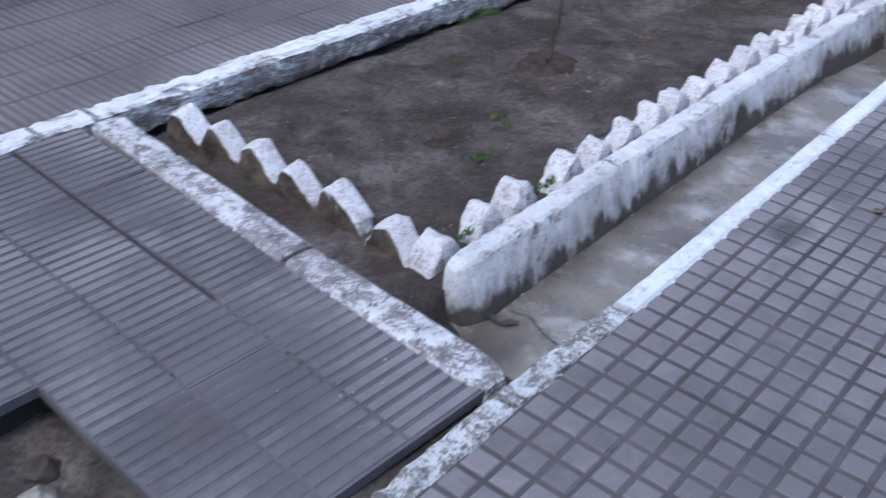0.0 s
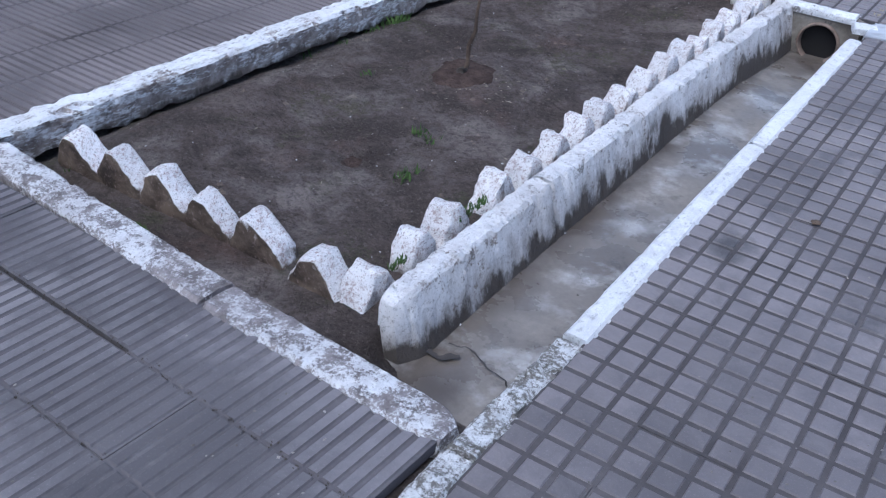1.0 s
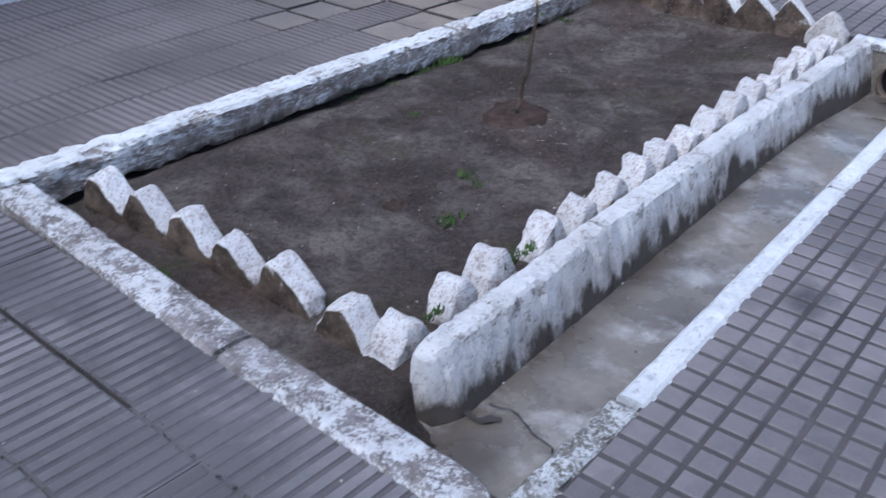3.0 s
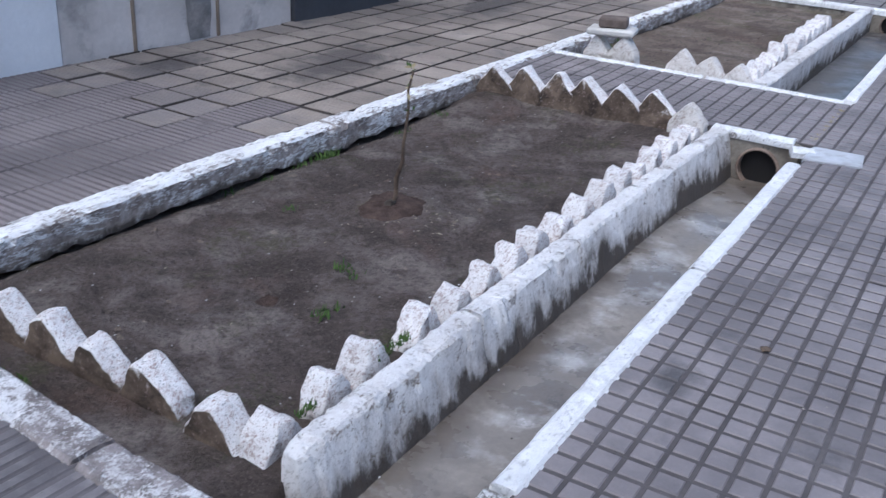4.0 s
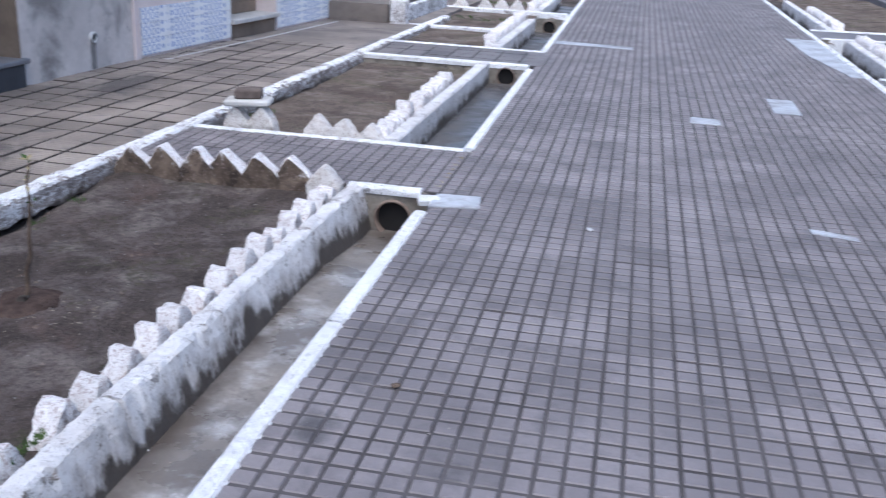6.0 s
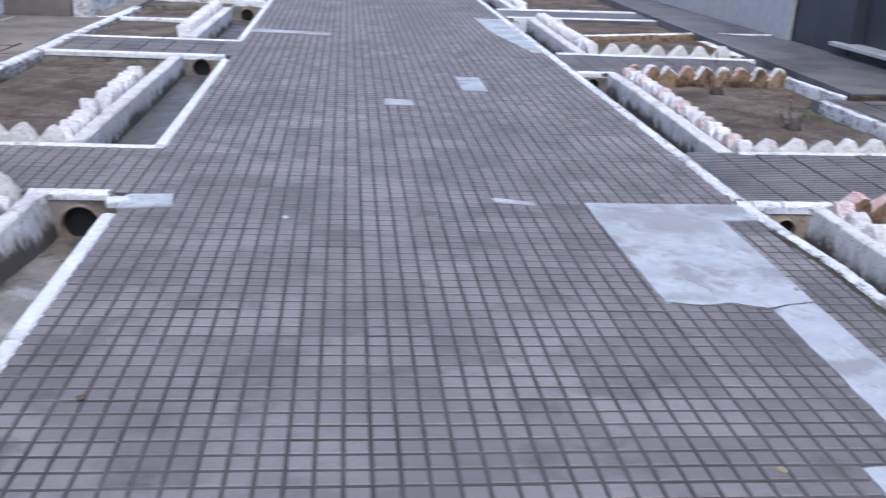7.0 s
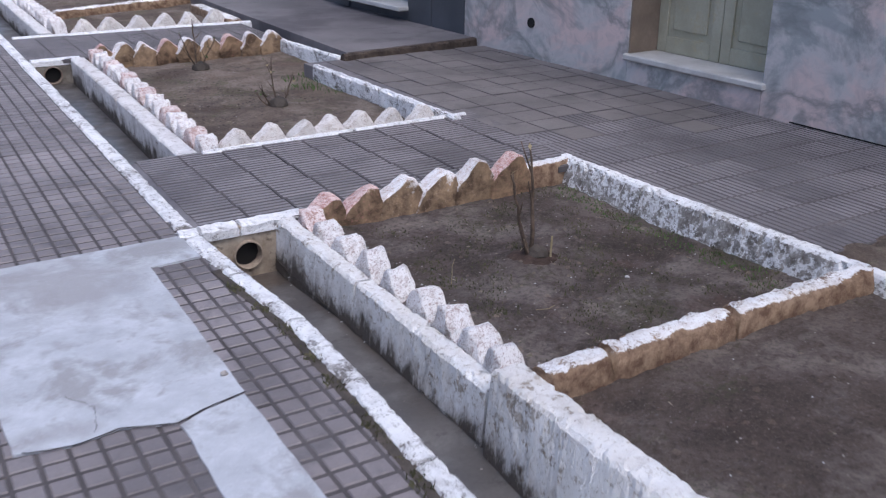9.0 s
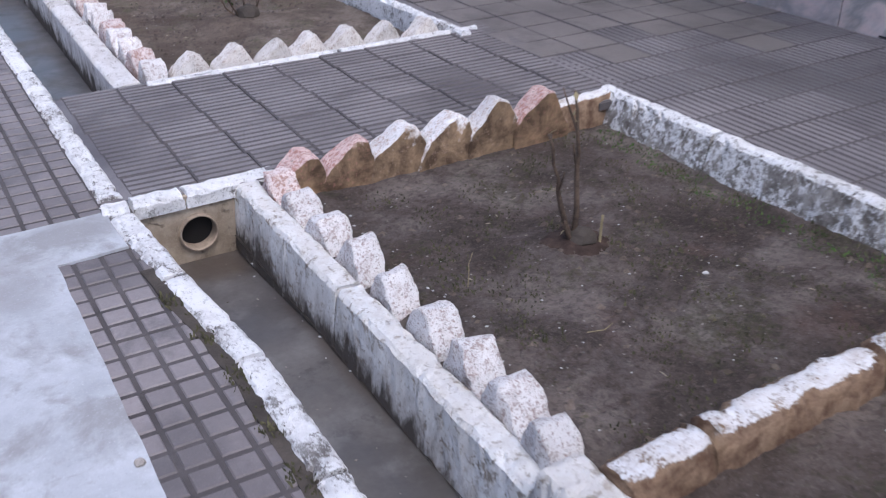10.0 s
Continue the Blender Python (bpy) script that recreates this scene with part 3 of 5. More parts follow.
def tile_data(size, kind):
    """Corners and faces of one paving tile with its raised pattern; material 0 is the top, 1 the groove."""
    h, vs, fs, ms = size / 2, [], [], []

    def pad(x0, y0, x1, y1, b, lo, hi):
        k = len(vs)
        vs.extend([(x0, y0, lo), (x1, y0, lo), (x1, y1, lo), (x0, y1, lo), (x0 + b, y0 + b, hi), (x1 - b, y0 + b, hi), (x1 - b, y1 - b, hi), (x0 + b, y1 - b, hi)])
        fs.extend([(k + 4, k + 5, k + 6, k + 7)] + [(k + i, k + (i + 1) % 4, k + 4 + (i + 1) % 4, k + 4 + i) for i in range(4)])
        ms.extend([0] + [1] * 4)

    if kind == "squares":
        s, g, e = size / 3, 0.0068, 0.0086
        for i in range(3):
            for j in range(3):
                pad(-h + i * s + g, -h + j * s + e, -h + (i + 1) * s - g, -h + (j + 1) * s - e, 0.003, -0.004, 0)
                ms[-4:] = [0] * 4
    elif kind == "ridges":
        n = 6
        s = (size - 0.006) / n
        for i in range(n):
            pad(-h + 0.003, -h + 0.003 + i * s + 0.0045, h - 0.003, -h + 0.003 + (i + 1) * s - 0.0045, 0.004, -0.004, 0)
    elif kind == "worn":
        pad(-h + 0.008, -h + 0.008, h - 0.008, h - 0.008, 0.0035, -0.014, -0.0035)
        n, w = 6, (size - 0.024) / 6
        for i in range(n):
            pad(-h + 0.015, -h + 0.012 + i * w + 0.003, h - 0.015, -h + 0.012 + (i + 1) * w - 0.003, 0.002, -0.0036, 0)
            ms[-4:] = [0] * 4
    else:
        pad(-h + 0.003, -h + 0.003, h - 0.003, h - 0.003, 0.004, -0.009, 0)
    k = len(vs)
    f = -0.004 if kind in ("squares", "ridges") else -0.014
    vs.extend([(-h, -h, f), (h, -h, f), (h, h, f), (-h, h, f), (-h, -h, -0.035), (h, -h, -0.035), (h, h, -0.035), (-h, h, -0.035)])
    fs.append((k, k + 1, k + 2, k + 3))
    fs.extend([(k + i, k + 4 + i, k + 4 + (i + 1) % 4, k + (i + 1) % 4) for i in range(4)])
    ms.extend([1] * 5)
    return np.array(vs), fs, ms


def tile_mesh(size, kind, mats):
    vs, fs, ms = tile_data(size, kind)
    me = bpy.data.meshes.new("tile")
    me.from_pydata(vs.tolist(), [], fs)
    me.polygons.foreach_set("material_index", ms)
    for m in mats:
        me.materials.append(m)
    return me


PAVING = []


def paving(name, label, cells, size, kind, near_mat, far_mat, single, base=None, turn=False, tilt=0.004, drop=0.0015, slope=None):
    """Tiles at the cells (x, y); those that single(x, y) picks are pieces of their own, the rest one joined part."""
    root = tagged(new(name), label, "pavement", kind="structure")
    if base:
        root.matrix_world = base
    PAVING.append((root, cells, size, kind, near_mat, far_mat, single, turn, tilt, drop, slope))
    return root


def lay_paving():
    rng = random.Random(5)
    for root, cells, size, kind, near_mat, far_mat, single, turn, tilt, drop, slope in PAVING:
        low = brown_groove if near_mat == brown_tile else west_groove if near_mat == west_tile else east_groove if "east" in root.name else ridge_groove if kind == "ridges" else groove_mat
        shared = tile_mesh(size, kind, (near_mat, low))
        vs, fs, ms = tile_data(size, kind)
        if turn:
            spin = Matrix.Rotation(radians(90), 4, "Z")
        allv, allf, allm, k = [], [], [], 0
        for x, y in cells:
            m = Matrix.LocRotScale((x, y, rng.uniform(-drop, drop)), Euler((rng.uniform(-tilt, tilt), rng.uniform(-tilt, tilt), rng.uniform(-0.004, 0.004))), None)
            if slope:
                m = slope @ m
            if turn:
                m = m @ spin
            if single(x, y):
                ob = new("tile", shared)
                ob.parent = root
                ob.matrix_basis = m
            else:
                a = np.array(m)
                allv.append(vs @ a[:3, :3].T + a[:3, 3])
                allf.extend([tuple(i + k for i in f) for f in fs])
                allm.extend(ms)
                k += len(vs)
        if allv:
            me = bpy.data.meshes.new("tiles_beyond")
            me.from_pydata(np.concatenate(allv).tolist(), [], allf)
            me.polygons.foreach_set("material_index", allm)
            me.materials.append(far_mat), me.materials.append(low)
            ob = tagged(new("tiles_beyond", me), kind="stuff")
            ob.parent = root


def cells(x0, y0, nx, ny, s, keep=lambda x, y: True):
    out = [(x0 + (i + 0.5) * s, y0 + (j + 0.5) * s) for i in range(nx) for j in range(ny)]
    return [c for c in out if keep(*c)]


S = 0.2505
tagged(part("path_bedding", slab(bmesh.new(), [(-0.78, -14), (2.7, -14), (2.7, 45), (-0.78, 45)], -0.2, -0.03), joint_mat), "cement bedding under the path's tiles", "bedding", kind="structure")
paving("footpath", "grey cement tiles with raised squares, worn and dusty", cells(-0.765, -4.003, 14, 110, S), S, "squares", tile_mat, tile_far, lambda x, y: 1.7 < y < 7.0)
# the crossings between the beds
paving("crossing_near", "ridged grey tiles, cracked along the joints", [(x, y + (0.014 if x < 0 and y > 0 else 0.003 * (x > 0))) for x, y in cells(-1.3125, -0.525, 8, 3, 0.2625)] + cells(-1.3125, -2.625, 5, 8, 0.2625), 0.2625, "ridges", ridge_mat, ridge_far, lambda x, y: True, pose(-1.67, 0.945, 0, 0, 0, -3.2), turn=True)
paving("crossing_middle", "grey square-patterned tiles between two beds", cells(-2.77, 5.09, 8, 4, S), S, "squares", tile_mat, tile_far, lambda x, y: True)
paving("crossing_far", "dark grey tiles of the farther crossing", cells(-2.77, 9.98, 8, 4, 0.26), 0.26, "flat", worn_tile, worn_tile, lambda x, y: False)
paving("crossing_east", "ridged grey tiles between two beds", cells(2.768, 5.06, 9, 5, 0.2505), 0.2505, "ridges", ridge_mat, ridge_far, lambda x, y: True, slope=uphill_at(4.3))
paving("crossing_east_far", "ridged grey tiles of the farther crossing", cells(2.735, 9.62, 9, 5, 0.2505), 0.2505, "ridges", ridge_mat, ridge_far, lambda x, y: False, slope=uphill_at(10.2))
for x0, y0, x1, y1 in ((-2.95, 0.5, -0.95, 1.15), (-2.95, -2, -1.74, 0.5), (-2.9, 5.1, -0.77, 6.08), (-2.9, 9.98, -0.77, 11.0), (2.72, 5.1, 5.0, 6.25), (2.72, 9.65, 5.0, 10.85)):
    ob = tagged(part("crossing_bedding", slab(bmesh.new(), [(x0, y0), (x1, y0), (x1, y1), (x0, y1)], -0.28, -0.03), joint_mat), "cement bedding under the crossing's tiles", "bedding", kind="structure")
    if x0 > 0:
        uphill(ob, 4.3 if y0 < 8 else 10.2)

# pavement along the west houses, slightly askew to the path
west = pose(-3.0, 1.5, 0.0, 0, 0, -2.0)


def edge_row(x):
    """Where the ridged tiles end and the worn ones begin."""
    return 1.9 + 0.25 * (1, 0, -1, 1, 0, -1, 2, 0)[int((x + 2.0) / 0.25) % 8]


paving("west_pavement_ridged", "worn purple-grey ridged tiles", cells(-2.0, -3.6, 8, 25, 0.25, lambda x, y: y < edge_row(x)), 0.25, "ridges", west_tile, west_tile, lambda x, y: y > -0.6, west, tilt=0.006, drop=0.002)
paving("west_pavement", "worn brown-grey tiles with dark open joints", cells(-2.0, 0.9, 8, 32, 0.25, lambda x, y: y > edge_row(x)), 0.25, "worn", brown_tile, brown_far, lambda x, y: y < 6.5, west, tilt=0.012, drop=0.004)
bm = slab(bmesh.new(), [(-2.6, 8.9), (-0.0, 8.9), (-0.0, 30), (-2.6, 30)], -0.3, -0.004)
tagged(part("west_pavement_cement", bm, brown_far), "plain brown cement pavement by the tiled house", "pavement", kind="structure").matrix_world = west
bm = slab(bmesh.new(), [(-3.0, -6), (-0.005, -6), (-0.005, 8.9), (-3.0, 8.9)], -0.3, -0.03)
tagged(part("west_bedding", bm, joint_mat), "cement bedding under the west pavement", "bedding", kind="structure").matrix_world = west

# pavement along the east houses
east = pose(4.775, 4.81, 0.068, 0, 0, 0.6) @ Matrix.Scale(0.954, 4)
def worn_edge(x):
    """Where the ridged tiles end and those worn smooth begin."""
    return 0.45 + 0.25 * (1, 0, 2, 1, -1, 0, 1)[int(x / 0.25) % 7]


gone = lambda x, y: x < 0.5 and -2.3 < y < -1.5
paving("east_pavement", "ridged grey tiles along the marble-faced house", cells(0.0, -5.0, 8, 34, 0.25, lambda x, y: not gone(x, y) and y < worn_edge(x)), 0.25, "ridges", ridge_mat, ridge_far, lambda x, y: y > -1.6, east, turn=True, tilt=0.006)
paving("east_pavement_worn", "grey tiles worn smooth, with dark joints", cells(0.0, -5.0, 8, 34, 0.25, lambda x, y: worn_edge(x) < y < 3.4), 0.25, "flat", worn_tile, worn_tile, lambda x, y: True, east, tilt=0.008, drop=0.003)
bm = slab(bmesh.new(), [(0.005, -8), (2.1, -8), (2.1, 3.48), (0.005, 3.48)], -0.3, -0.03)
tagged(part("east_bedding", bm, joint_mat), "cement bedding under the east pavement", "bedding", kind="structure").matrix_world = east
hollow = sheet(bmesh.new(), 4.76, 2.6, 5.3, 3.4, 0.05, 0.02, lambda x, y: 0.03 * max(0.0, min(1.0, (y - 3.24) / 0.1)) * (0.6 + noise.noise((x * 9, y * 9, 1))) + 0.008 * noise.noise((x * 14, y * 14, 2)))
tagged(part("soil_hollow", hollow, soil_dry, smooth=True), "brown earth where tiles are missing beside the kerb", "soil", kind="structure")
root = tagged(new("east_pavement_raised"), "smooth grey raised pavement with a worn brown edge", "pavement", kind="structure")
part("slab", slab(bmesh.new(), [(4.93, 8.16), (6.7, 8.37), (6.7, 30), (4.93, 30)], -0.3, 0.12), ridge_far, root)
part("edge", bar(bmesh.new(), (4.88, 8.12), (6.5, 8.33), 0.07, -0.03, 0.116, 0.006), stone_bare, root)

# cement repairs on the path
def repair(label, pts, z=0.0045, material=cement_mat):
    return tagged(part("cement_patch", slab(bmesh.new(), pts, -0.02, z, 0.008), material), label, "cement patch", kind="structure")


repair("large pale cement repair with a cracked edge", [(1.75, 5.03), (2.66, 5.05), (2.66, 4.77), (2.45, 4.75), (2.44, 3.62), (2.3, 3.58), (2.21, 3.545), (2.05, 3.60), (1.92, 3.57), (1.77, 3.60), (1.75, 4.3)])
repair("long pale cement strip over a buried pipe", [(2.215, 3.525), (2.3, 3.565), (2.435, 3.605), (2.44, 1.6), (1.98, 1.6), (1.975, 2.31), (2.2, 2.33)])
repair("small pale cement repair beside the drain", [(-0.77, 5.05), (-0.53, 5.07), (-0.50, 4.86), (-0.77, 4.80)])
repair("small pale cement patch in the path", [(0.73, 7.93), (0.95, 7.9), (0.95, 7.7), (0.71, 7.7)])
repair("pale cement patch in the path", [(1.44, 9.1), (1.67, 9.1), (1.66, 8.42), (1.44, 8.42)])
repair("thin pale cement line across the path", [(-0.74, 12.15), (0.2, 12.03), (0.2, 11.85), (-0.74, 11.9)])
repair("worn cement smear on the tiles", [(1.23, 5.1), (1.33, 5.08), (1.46, 5.03), (1.46, 4.97), (1.34, 5.0), (1.24, 5.04)], 0.003)
bm = slab(bmesh.new(), [(2.74, 14.52), (5.1, 14.62), (5.1, 15.68), (2.74, 15.58)], -0.25, -0.004)
uphill(tagged(part("crossing_east_last", bm, ridge_far), "plain grey crossing far along the street", "pavement", kind="structure"), 15)
tagged(part("joint_fill", slab(bmesh.new(), [(2.736, 5.12), (2.772, 5.12), (2.772, 6.27), (2.736, 6.27)], -0.1, -0.002), ridge_far), "grey cement filling beside the kerb", "joint", kind="structure")
repair("pale cement repair by the east kerb", [(2.25, 14.2), (2.65, 14.2), (2.65, 10.9), (2.52, 10.9), (2.3, 12.5)])

# ---- kerbs, channel walls and drains ----
kerb("kerb_path_west", lengths((-0.788, 1.70), (-0.788, 4.70), 2, 0.0) + lengths((-0.79, 6.14), (-0.79, 9.72), 2) + lengths((-0.79, 11.1), (-0.79, 19), 5), 0.078, -0.22, 0.008, kerb_line, "narrow white-painted kerb of the path", amp=0.0014, chip=0.003)
kerb("kerb_path_west_old", [((-0.80, 0.1), (-0.80, 1.16)), ((-0.80, 1.16), (-0.795, 1.70))], 0.085, -0.22, 0.002, kerb_bare, "old mossy kerb with little white paint left", amp=0.009, chip=0.018)
BOW = ((-1.0, 2.715), (1.0, 2.72), (2.2, 2.727), (3.0, 2.738), (3.5, 2.76), (4.0, 2.77), (4.5, 2.728), (4.99, 2.70))


def bow(y):
    """The bowed line of the path's east kerb."""
    return float(np.interp(y, [a for a, _ in BOW], [b for _, b in BOW]))


kerb("kerb_path_east", [((xa, a), (xb, b)) for (a, xa), (b, xb) in zip(BOW, BOW[1:])] + lengths((2.70, 5.13), (2.70, 9.62), 4) + lengths((2.70, 9.62), (2.70, 22), 8), 0.084, -0.22, 0.01, kerb_white, "white-painted kerb of the path", amp=0.004, gap=0.003, chip=0.009)


marks = (-2.0, -0.6, 0.75, 1.14, 1.36, 3.72, 5.05, 6.9, 7.6, 9.9, 10.7, 12.4, 14.0)
kerb("kerb_west", [((wx(a) + 0.065, a), (wx(b) + 0.065, b)) for a, b in zip(marks, marks[1:])], 0.125, -0.125, 0.016, kerb_west, "rough white-washed kerb of the west pavement", amp=0.006, bev=0.014, chip=0.016, ragged=0.03)
kerb("kerb_south", [((-2.85, 1.385), (-1.66, 1.26)), ((-0.85, 1.204), (-1.657, 1.26))], 0.13, -0.12, 0.012, kerb_worn, "cracked white-painted kerb along the crossing", amp=0.0045, gap=0.003, chip=0.01, tip=0.09)
kerb("kerb_crossing", [((-1.3, 5.07), (-0.86, 5.07)), ((-0.86, 4.93), (-0.74, 4.97))], 0.08, -0.03, 0.012, kerb_line, "white kerb over the drain pipe", amp=0.004)
kerb("kerb_crossing_north", lengths((-2.72, 6.095), (-0.80, 6.105), 2), 0.05, -0.2, 0.012, kerb_line, "white kerb along the crossing", amp=0.003)
kerb("kerb_crossing_far", lengths((-2.7, 11.06), (-0.78, 11.04), 2), 0.06, -0.2, 0.012, kerb_line, "white kerbs of the farther crossing", amp=0.003)
kerb("kerb_crossing_far_south", lengths((-2.7, 9.955), (-0.82, 9.94), 2), 0.09, -0.04, 0.012, kerb_line, "white kerb over the farther pipe", amp=0.003)
tagged(part("bed_wall", bar(bmesh.new(), (-2.7, 9.945), (-1.33, 9.94), 0.06, -0.2, -0.035), head_mat), "bare concrete face at the bed's end", "low wall", kind="structure")
kerb("kerb_east_bed", [((4.74, 4.37), (4.785, 3.17)), ((4.722, 5.03), (4.74, 4.37)), ((4.785, 3.17), (4.82, 0.9)), ((4.82, 0.9), (4.83, -1.0))], 0.075, -0.12, 0.094, kerb_mould, "white-washed kerb with black mould", amp=0.005, bev=0.012, chip=0.012, batter=0.05)
kerb("kerb_east_corner", [((4.34, 4.93), (4.70, 4.972))], 0.08, -0.12, 0.092, kerb_ochre, "short bare concrete kerb with a white top at the corner", amp=0.006)
kerb("kerb_divider", [((3.18, 3.10), (3.445, 3.115)), ((3.445, 3.115), (3.99, 3.125)), ((3.99, 3.125), (4.73, 3.14))], 0.098, -0.12, 0.121, kerb_ochre, "rough white-topped divider between two beds", amp=0.013, bev=0.018)
kerb("kerb_crossing_east", [((2.74, 5.065), (2.92, 5.068)), ((2.92, 5.068), (3.27, 5.075)), ((2.64, 5.06), (2.74, 5.05))], 0.085, -0.04, 0.016, kerb_line, "cracked white kerb over the drain pipe", amp=0.006)
uphill(kerb("kerb_crossing_east_north", lengths((3.15, 6.275), (4.95, 6.285), 2), 0.045, -0.2, 0.01, kerb_line, "thin white kerb along the crossing", amp=0.003), 4.6)
uphill(kerb("kerb_east_bed_back", lengths((4.83, 6.32), (4.74, 8.3), 2) + lengths((5.05, 8.48), (4.93, 9.7), 1), 0.06, -0.16, 0.02, kerb_white, "white kerb behind the shrub bed", amp=0.006), 8)
kerb("kerb_pipe_east_far", [((2.74, 9.62), (3.15, 9.62))], 0.09, -0.04, 0.012, kerb_line, "white kerb over the farther pipe", amp=0.003)
uphill(kerb("kerb_crossing_east_far", lengths((2.78, 10.88), (5.1, 10.9), 2) + lengths((2.78, 14.5), (5.2, 14.6), 2) + lengths((2.78, 15.6), (5.2, 15.7), 2), 0.06, -0.2, 0.014, kerb_line, "white kerbs of the farther crossings", amp=0.004), 12)


def channel_wall(label, runs, w, z1=0.006, amp=0.008, mat=wall_white, batter=0.0, tip=0.0, swell=0.0):
    root = tagged(new("channel_wall"), label, "low wall", kind="structure")
    for p0, p1 in runs:
        part("wall_length", bar(bmesh.new(), p0, p1, w, -0.24, z1, amp * 0.75, 0.012, 0.016 if tip else 0.024, 0.009, batter=batter, tip=tip if p0 == runs[0][0] else 0.0, swell=swell if p0 == runs[0][0] else 0.0), mat, root)
    return root


channel_wall("low white-washed channel wall, flaking and black at its foot", [((-1.287, 1.53), (-1.287, 2.42)), ((-1.287, 2.424), (-1.28, 3.9)), ((-1.28, 3.904), (-1.245, 5.06))], 0.088, 0.006, 0.011, batter=0.055, tip=0.11)
channel_wall("low white-washed channel wall", [((-1.325, 6.14), (-1.28, 9.93))], 0.11, 0.02)
channel_wall("low white-washed channel wall", [((-1.33, 11.1), (-1.28, 14.2)), ((-1.33, 15.6), (-1.28, 18.6))], 0.12, 0.03)
channel_wall("low channel wall with chipped white paint", [((3.145, 5.045), (3.14, 4.204)), ((3.14, 4.2), (3.135, 3.245))], 0.085, 0.004, 0.008, wall_mould, batter=0.018)
channel_wall("thick mouldy white-washed channel wall", [((3.14, 3.24), (3.14, 1.404)), ((3.14, 1.4), (3.14, -1.0))], 0.12, 0.098, 0.009, wall_mould, batter=0.11, tip=0.04, swell=1.0)
channel_wall("low white-washed channel wall", [((3.06, 6.28), (3.10, 7.9)), ((3.10, 7.904), (3.12, 9.6))], 0.12, 0.012)
channel_wall("low white-washed channel wall", [((3.1, 10.92), (3.13, 14.4)), ((3.1, 15.7), (3.13, 21))], 0.12, 0.02)


def silt(label, p0, p1, w):
    """A ragged low bank of silt along a wall's foot."""
    a, d = Vector((*p0, 0)), Vector((*p1, 0)) - Vector((*p0, 0))
    n = int(d.length / 0.015)
    s = Vector((d.y, -d.x, 0)).normalized()
    bm, last = bmesh.new(), None
    for i in range(n + 1):
        p = a + d * (i / n)
        r = max(0.1, 0.55 + 0.6 * noise.noise(p * 7.0) + 0.5 * noise.noise(p * 23.0)) * w
        row = [bm.verts.new(p + s * r * k + Vector((0, 0, -0.203 + z * min(1.0, r / w)))) for k, z in ((-0.2, 0.02), (0.15, 0.017), (0.55, 0.01), (1.0, 0.0))]
        if last:
            for k in range(3):
                bm.faces.new((last[k], row[k], row[k + 1], last[k + 1]))
        last = row
    return tagged(part("silt", bm, silt_mat, smooth=True), label, "silt", kind="stuff")


silt("dark silt along the channel wall's foot", (3.085, 5.03), (3.078, 3.25), -0.025)
silt("dark silt along the channel wall's foot", (2.985, 2.25), (2.98, -0.5), -0.02)
silt("dark silt along the channel wall's foot", (3.07, 3.22), (2.985, 2.25), -0.02)


def crack(label, pts, z, w, name="crack"):
    """An open crack: a thin dark ragged ribbon just above the surface it runs through."""
    bm, last, k = bmesh.new(), None, 0
    for (ax, ay), (bx, by) in zip(pts, pts[1:]):
        n = max(2, int(math.hypot(bx - ax, by - ay) / 0.012))
        s = Vector((by - ay, ax - bx, 0)).normalized()
        for i in range(n + ((bx, by) == pts[-1])):
            p = Vector((ax + (bx - ax) * i / n, ay + (by - ay) * i / n, z))
            p += s * 0.008 * noise.noise(p * 40)
            r = s * w * (0.35 + 0.65 * abs(noise.noise(p * 26)))
            row = (bm.verts.new(p - r), bm.verts.new(p + r))
            if last:
                bm.faces.new((last[0], last[1], row[1], row[0]))
            last = row
    return tagged(part(name, bm, joint_mat), label, "crack", kind="structure")


crack("dark crack across the channel's cement floor", [(-1.17, 1.69), (-1.11, 1.71), (-1.02, 1.67), (-0.95, 1.65), (-0.90, 1.60)], -0.193, 0.005)
crack("dark break in the channel's cement floor", [(-1.21, 1.63), (-1.16, 1.62), (-1.11, 1.66)], -0.192, 0.018)
crack("open joint between two cement repairs", [(1.79, 3.592), (1.92, 3.562), (2.05, 3.59), (2.21, 3.535), (2.3, 3.572), (2.44, 3.612)], 0.0062, 0.006)
crack("hairline crack in the cement repair", [(1.99, 3.60), (2.02, 3.75), (1.95, 3.86)], 0.0062, 0.0016)


def bank_height(x, y):
    x += 0.05 * noise.noise((x * 9, y * 9, 4)) + 0.03 * noise.noise((x * 25, y * 25, 6))
    k = min(1.0, math.hypot(max(0.0, (x + 1.335) / 0.22), max(0.0, (y - 1.38) / 0.2) if x > -1.30 else 0.0))
    k = 0.5 - 0.5 * math.cos(math.pi * k)
    return soil_height(x, y) * (1 - k) - 0.12 * k + 0.007 * noise.noise((x * 11, y * 11, 0)) * (1 - k) + 0.012 * k * (1 - k) * noise.noise((x * 31, y * 31, 0))


bank = sheet(bmesh.new(), -1.345, 1.26, -1.03, 1.60, -0.1, 0.02, bank_height)
tagged(part("soil_bank", bank, soil_mat, smooth=True), "dark earth slipping into the channel's end", "soil", kind="structure")
bm = slab(bmesh.new(), [(4.80, 6.29), (5.03, 6.29), (5.03, 8.46), (4.72, 8.46)], -0.2, -0.004)
uphill(tagged(part("east_margin", bm, ridge_far), "plain grey cement beside the thin kerb", "pavement", kind="structure"), 7.3)


